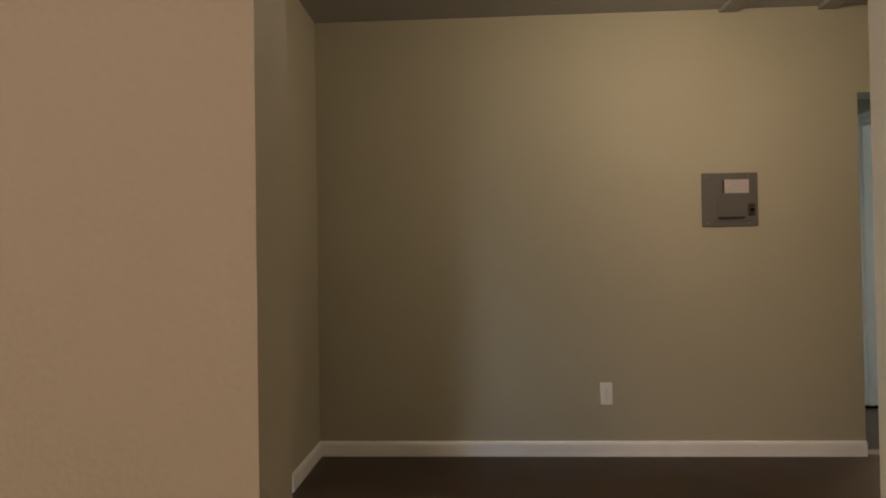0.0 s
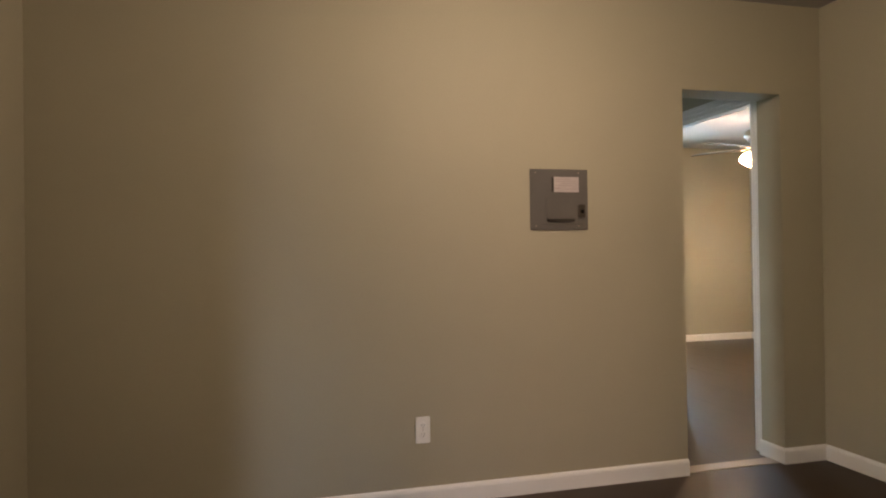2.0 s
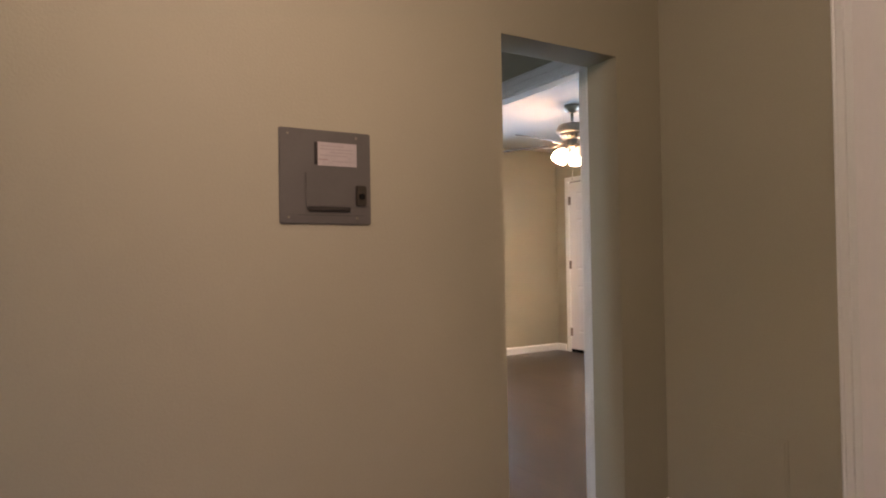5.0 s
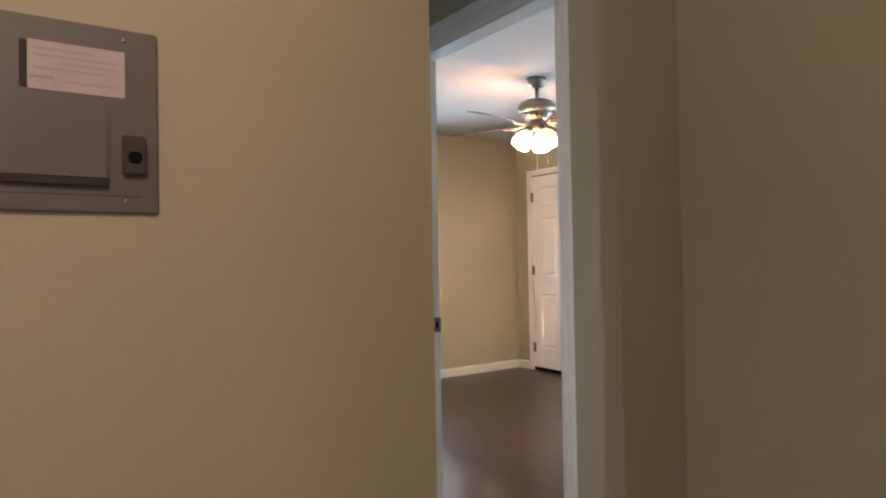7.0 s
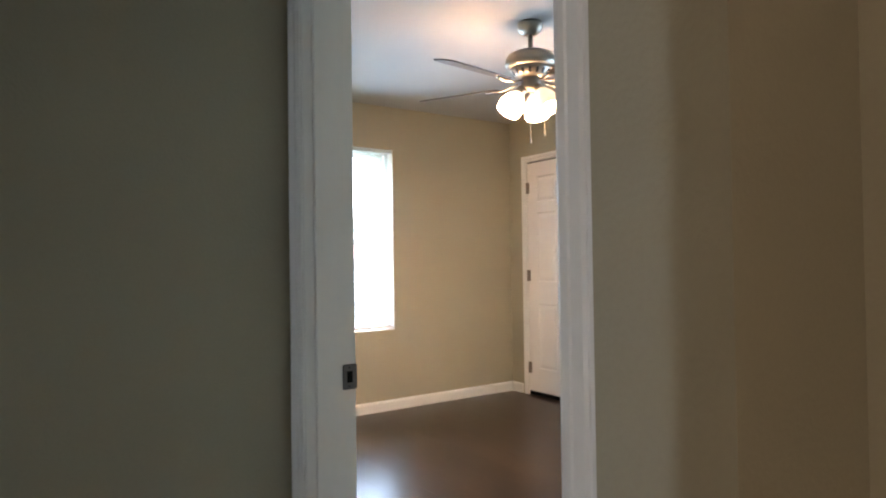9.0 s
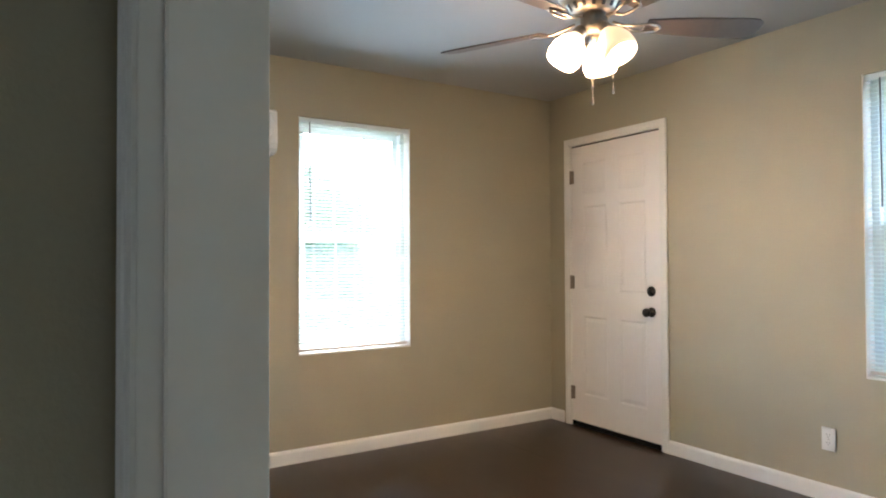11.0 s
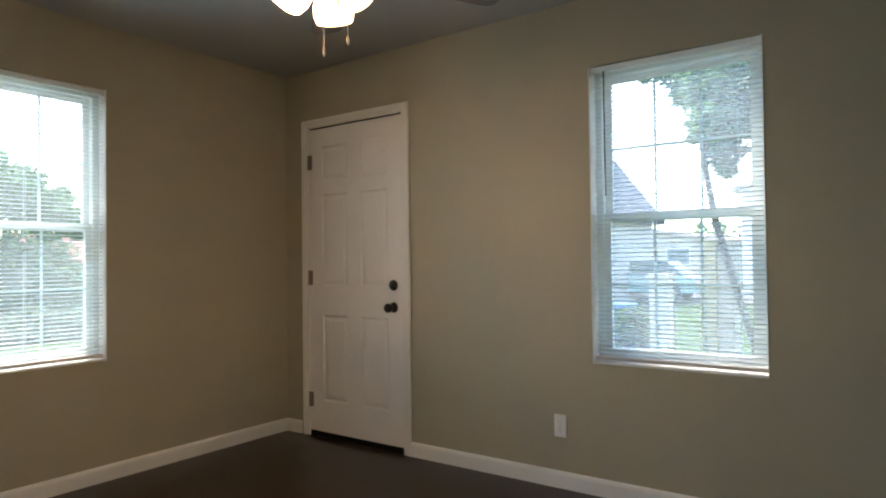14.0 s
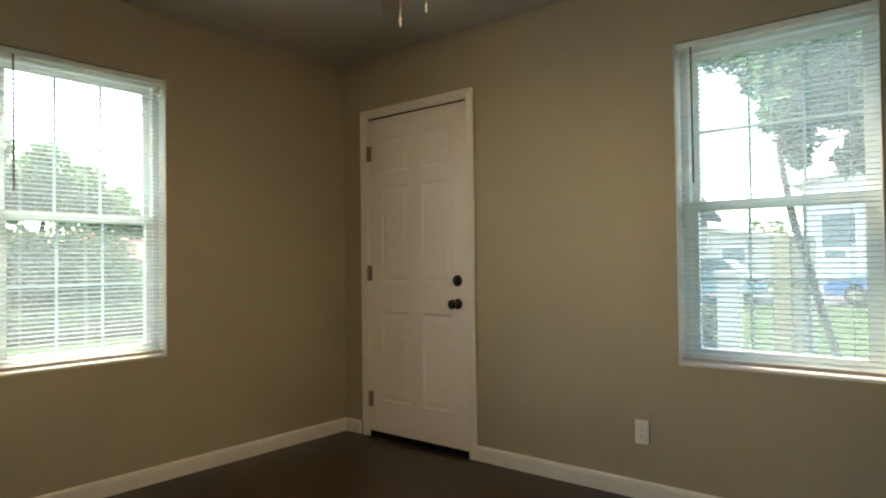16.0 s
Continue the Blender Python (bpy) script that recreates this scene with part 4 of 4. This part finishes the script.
tree("tree", (8.4, 1.90, GZ), [(8.4, 1.90, GZ), (8.3, 1.98, 0.15), (8.1, 2.12, 0.8), (7.9, 2.27, 1.5), (8.0, 2.40, 2.2), (8.5, 2.40, 2.9), (9.2, 2.2, 3.5)],
     [[(8.1, 2.4, 2.4), (8.9, 2.0, 2.8), (9.5, 1.4, 3.1)], [(8.6, 2.4, 3.0), (9.4, 2.9, 3.9), (9.9, 3.6, 4.5)], [(8.0, 2.4, 2.2), (8.8, 1.7, 2.4), (9.4, 1.1, 2.5)]],
     [(9.5, 2.45, 2.95, 0.42), (9.5, 2.50, 2.50, 0.24), (9.5, 2.48, 2.26, 0.14), (9.5, 1.98, 2.20, 0.20), (9.5, 1.75, 2.35, 0.26), (9.6, 2.75, 2.90, 0.22), (9.6, 2.92, 3.30, 0.26), (9.7, 3.15, 3.72, 0.30), (9.7, 3.52, 3.70, 0.16), (9.6, 1.6, 3.2, 0.9), (9.7, 2.25, 3.6, 0.85), (9.8, 2.4, 4.4, 0.9), (9.6, 1.25, 2.65, 0.55), (9.8, 0.5, 3.4, 1.1), (10.0, 3.25, 4.6, 0.50), (10.2, 3.9, 4.55, 0.35), (9.5, 1.75, 2.45, 0.30), (8.2, 2.35, 2.62, 0.28), (8.5, 2.25, 3.05, 0.45), (8.7, 1.8, 2.75, 0.42), (8.8, 2.45, 3.5, 0.50), (8.7, 1.3, 3.2, 0.60)],
     17000, 0.085, LEAF, "leaning garden tree with a dense dark green crown on the lawn", "tree", 3, 0.044)
tree("tree", (7.0, 19.0, GZ), [(7.0, 19.0, GZ), (7.05, 19.0, 0.8), (7.0, 19.1, 1.8), (7.2, 19.0, 3.0)],
     [[(7.0, 19.1, 1.6), (6.3, 18.8, 2.4), (5.8, 18.6, 2.9)], [(7.1, 19.0, 2.0), (8.0, 19.2, 2.6), (8.6, 19.3, 2.9)]],
     [(6.3, 19.0, 3.0, 1.0), (7.5, 19.0, 2.9, 0.9), (8.6, 19.2, 2.5, 0.80), (5.2, 19.0, 2.7, 0.9), (7.1, 19.0, 3.8, 0.55), (8.1, 19.1, 3.4, 0.50), (9.5, 19.3, 2.3, 0.55), (6.0, 19.0, 4.0, 0.4), (9.0, 19.3, 3.0, 0.4)],
     8000, 0.11, LEAF_LIGHT, "light green garden tree with a loose crown beside the lawn", "tree", 5, 0.09)
for i, (x, y, r, n) in enumerate(((4.3, 17.6, 1.15, 4200), (5.5, 17.9, 1.25, 4500), (6.8, 17.5, 1.25, 4500), (7.9, 18.0, 1.15, 4200))):
    tree("shrub", (x, y, GZ), [(x, y, GZ), (x, y, GZ + r * 0.6), (x + 0.05, y, GZ + r)], [], [(x, y, GZ + r * 0.9, r), (x + r * 0.5, y, GZ + r * 0.8, r * 0.7), (x - r * 0.5, y, GZ + r * 1.3, r * 0.7), (x + r * 0.3, y, GZ + r * 1.6, r * 0.55)], n, 0.09, (LEAF, LEAF_LIGHT)[i % 2], "tall dense dark green shrub behind the lawn", "shrub", 20 + i, 0.04)
for i, (x, y, r, n) in enumerate(((4.3, 15.0, 0.42, 1500), (5.1, 15.3, 0.46, 1600), (6.0, 15.1, 0.40, 1500), (6.8, 15.4, 0.46, 1600), (7.6, 15.2, 0.42, 1500), (8.3, 15.5, 0.44, 1500))):
    tree("shrub", (x, y, GZ), [(x, y, GZ), (x, y, GZ + r * 0.6), (x + 0.03, y, GZ + r)], [], [(x, y, GZ + r * 0.8, r), (x + r * 0.6, y, GZ + r * 0.6, r * 0.7), (x - r * 0.6, y, GZ + r * 0.7, r * 0.7)], n, 0.06, LEAF_GREY, "low grey-green bush at the edge of the lawn", "shrub", 40 + i, 0.03)
x, y = 8.6, 3.45
tree("shrub", (x, y, GZ), [(x, y, GZ), (x, y, 0.1), (x, y + 0.02, 0.5)], [], [(x, y, 0.0, 0.32), (x, y, 0.35, 0.26)], 1500, 0.05, LEAF_GREY, "narrow brown-green bush beside the gate post", "shrub", 31, 0.04)
# far belt of trees along the horizon
clumps = []
for i in range(70):
    a = radians(-35 + i * 2.1)
    rr = random.uniform(60, 75)
    clumps.append((rr * math.cos(a), rr * math.sin(a), GZ + random.uniform(1.0, 2.6), random.uniform(2.0, 3.6)))
me = leaves(clumps, 16000, 0.45, 77)
me.materials.append(LEAF_LIGHT)
tagged(new("far_trees", me), "distant belt of green trees on the horizon", "trees", kind="stuff")

# gate pillars and post
pil = tagged(empty("gate_pillar", (8.9, 2.46, GZ)), "tan stucco gate pillar on the lawn, one side coloured grey as shade", "pillar")
part("shaft", box((-0.2, 0.0, 0), (0.2, 0.18, 1.77), 0.01), STUCCO_TAN, pil)
# the pillar's shaded side, built as a separate greyer box
part("shaded_side", box((-0.15, -0.18, 0), (0.2, -0.002, 1.74), 0.01), STUCCO_SHADED, pil)
tagged(part("gate_post", boxes([((8.45, 2.93, GZ), (8.67, 3.15, 0.93)), ((8.42, 2.90, 0.93), (8.70, 3.18, 0.98))], 0.008), STUCCO_WHITE), "white stucco gate post with a flat cap on the lawn", "post")


def house(name, x0, x1, y0, y1, eave, ridge, wall_mat, roof_mat, windows, label):
    """A far house: walls, a gable roof along x, windows on the side that faces -x."""
    top = tagged(empty(name, ((x0 + x1) / 2, (y0 + y1) / 2, GZ)), label, "house")
    hx, hy = (x1 - x0) / 2, (y1 - y0) / 2
    part("wall", box((-hx, -hy, 0), (hx, hy, eave - GZ)), wall_mat, top)
    bm = bmesh.new()
    o, e, rz = 0.4, eave - GZ, ridge - GZ
    sec = [(-hy - o, e - 0.1), (0, rz), (hy + o, e - 0.1), (hy + o, e + 0.1), (0, rz + 0.25), (-hy - o, e + 0.1)]
    ends = [[bm.verts.new((sx * (hx + o), y, z)) for y, z in sec] for sx in (-1, 1)]
    for i in range(6):
        bm.faces.new((ends[0][i], ends[0][(i + 1) % 6], ends[1][(i + 1) % 6], ends[1][i]))
    bm.faces.new(ends[0])
    bm.faces.new(ends[1])
    part("roof", bm, roof_mat, top)
    bm = bmesh.new()
    tri = [[bm.verts.new((sx * hx, y, z)) for y, z in ((-hy, e), (hy, e), (0, rz))] for sx in (-1, 1)]
    bm.faces.new(tri[0])
    bm.faces.new(tri[1])
    part("gable", bm, wall_mat, top)
    for wy, wz, ww, wh in windows:
        w = part("window", box((-hx - 0.06, wy - ww / 2 - 0.08, wz - 0.08), (-hx - 0.001, wy + ww / 2 + 0.08, wz + wh + 0.08)), VINYL, top)
        part("pane", box((-hx - 0.08, wy - ww / 2, wz), (-hx - 0.061, wy + ww / 2, wz + wh)), PANE_DARK, w)
    return top


house("house", 34, 42, -3.4, 7.0, 4.4, 5.6, STUCCO_WHITE, STUCCO_PALE, [(3.8, 1.98, 1.28, 1.42), (0.2, 1.98, 1.2, 1.3), (3.95, 1.45, 0.8, 0.38)], "white stucco house with teal-grey windows across the road")
house("house", 19, 27, 9.0, 14.6, 2.6, 6.6, STUCCO_PALE, ROOF_DARK, [(-1.2, 1.0, 1.2, 1.2)], "pale house with a steep dark gable roof beyond the lawn")
house("house", 44, 52, 9.5, 20.0, 2.2, 3.0, STUCCO_PALE, ROOF_PINK, [(-2.0, 1.2, 1.4, 1.0), (1.5, 1.2, 1.4, 1.0)], "pale low house with a pale pinkish roof across the road")
house("garden_shed", 9.1, 12.5, 20.0, 23.0, 1.2, 1.9, STUCCO_WHITE, ROOF_RED, [], "white garden shed with a reddish roof on the lawn")


def car(m, paint, label):
    """A parked car, length along local y."""
    top = tagged(new("parked_car"), label, "car", "cars parked on the road")
    top.matrix_world = m
    def hull(sec, w, inset):
        bm = bmesh.new()
        sides = [[bm.verts.new((s * (w - inset * (z > 0.75)), y, z)) for y, z in sec] for s in (-1, 1)]
        k = len(sec)
        for i in range(k):
            bm.faces.new((sides[0][i], sides[0][(i + 1) % k], sides[1][(i + 1) % k], sides[1][i]))
        bm.faces.new(sides[0][::-1])
        bm.faces.new(sides[1])
        return bm
    part("body", hull([(-2.15, 0.30), (2.15, 0.30), (2.2, 0.55), (2.0, 0.80), (1.0, 0.92), (-1.7, 0.92), (-2.1, 0.85), (-2.2, 0.55)], 0.87, 0.04), paint, top)
    part("cabin", hull([(-1.75, 0.92), (1.05, 0.92), (0.45, 1.42), (-1.15, 1.44)], 0.80, 0.10), PANE_DARK, top)
    part("roof_panel", box((-0.66, -1.1, 1.43), (0.66, 0.42, 1.47), 0.015), paint, top)
    for s in (-0.62, 0.62):
        part("tail_light", box((s - 0.14, -2.19, 0.60), (s + 0.14, -2.10, 0.74), 0.02), TAIL, top, "red tail light")
    for y in (-1.35, 1.35):
        for s in (-1, 1):
            w = part("wheel", lathe([(0.0, -0.1), (0.26, -0.1), (0.32, -0.06), (0.32, 0.06), (0.26, 0.1), (0.0, 0.1)], 20, (s * 0.80, y, 0.32), pose(0, 0, 0, 0, 90, 0)), TYRE, top)
            part("rim", lathe([(0.19, -0.105), (0.19, 0.105)], 16, (s * 0.80, y, 0.32), pose(0, 0, 0, 0, 90, 0)), NICKEL, w)
    return top


car(pose(25.0, 2.45, GZ + 0.03), CAR_BLUE, "blue parked car at the kerb of the road")
car(pose(25.0, 8.8, GZ + 0.03), CAR_TEAL, "pale teal parked car at the kerb of the road")
tagged(part("traffic_cone", lathe([(0.17, 0), (0.17, 0.03), (0.11, 0.04), (0.03, 0.55), (0.0, 0.56)], 16, (7.4, 3.30, GZ)), ORANGE), "orange plastic traffic cone on the grass", "cone")
bin_ = tagged(empty("wheelie_bin", (9.5, 4.0, GZ)), "blue plastic wheelie bin on the grass", "bin")
part("body", box((-0.25, -0.25, 0.05), (0.25, 0.25, 0.88), 0.03), BIN_BLUE, bin_)
part("lid", box((-0.28, -0.28, 0.885), (0.28, 0.28, 0.95), 0.02), BIN_BLUE, bin_)
for sy in (-0.2, 0.2):
    part("wheel", lathe([(0.09, -0.03), (0.09, 0.03)], 14, (0.2, sy, 0.09), pose(0, 0, 0, 90, 0, 0)), TYRE, bin_)

# ------------------------------------------------------------------ laminate planks of the hall and the bedroom
PLANK_W, PLANK_L, JOINT = 0.19, 1.20, 0.0003
plank_meshes = {}


def plank(parent, x0, x1, y0, y1):
    """One laminate board lying along y, very slightly out of level."""
    w, l = round(x1 - x0 - JOINT, 4), round(y1 - y0 - JOINT, 4)
    if (w, l) not in plank_meshes:
        bm = box((-w / 2, -l / 2, -0.0075), (w / 2, l / 2, 0.0))
        me = bpy.data.meshes.new("plank")
        bm.to_mesh(me)
        bm.free()
        me.materials.append(FLOOR_BED)
        plank_meshes[w, l] = me
    ob = new("plank", plank_meshes[w, l])
    ob.parent = parent
    ob.matrix_local = pose((x0 + x1) / 2, (y0 + y1) / 2, random.uniform(-0.0003, 0.0), random.uniform(-0.01, 0.01), random.uniform(-0.10, 0.10), 0)


def lay_planks(parent, x0, x1, y0, y1):
    """Staggered boards over a rectangle; the long joints keep one grid through both rooms."""
    k = math.floor((x0 - 1.689) / PLANK_W)
    while 1.689 + k * PLANK_W < x1 - 0.005:
        a, b = max(1.689 + k * PLANK_W, x0), min(1.689 + (k + 1) * PLANK_W, x1)
        y = y0 - (k * 0.43) % PLANK_L
        while y < y1 - 0.02 and b - a > 0.01:
            c, d = max(y, y0), min(y + PLANK_L, y1)
            if d - c > 0.02:
                plank(parent, a, b, c, d)
            y += PLANK_L
        k += 1


lay_planks(floor_hall, -2.60, 0.7016, 0.06, 1.20)
lay_planks(floor_bedroom, 0.702, BED_E + 0.048, 0.10, BED_N + 0.02)
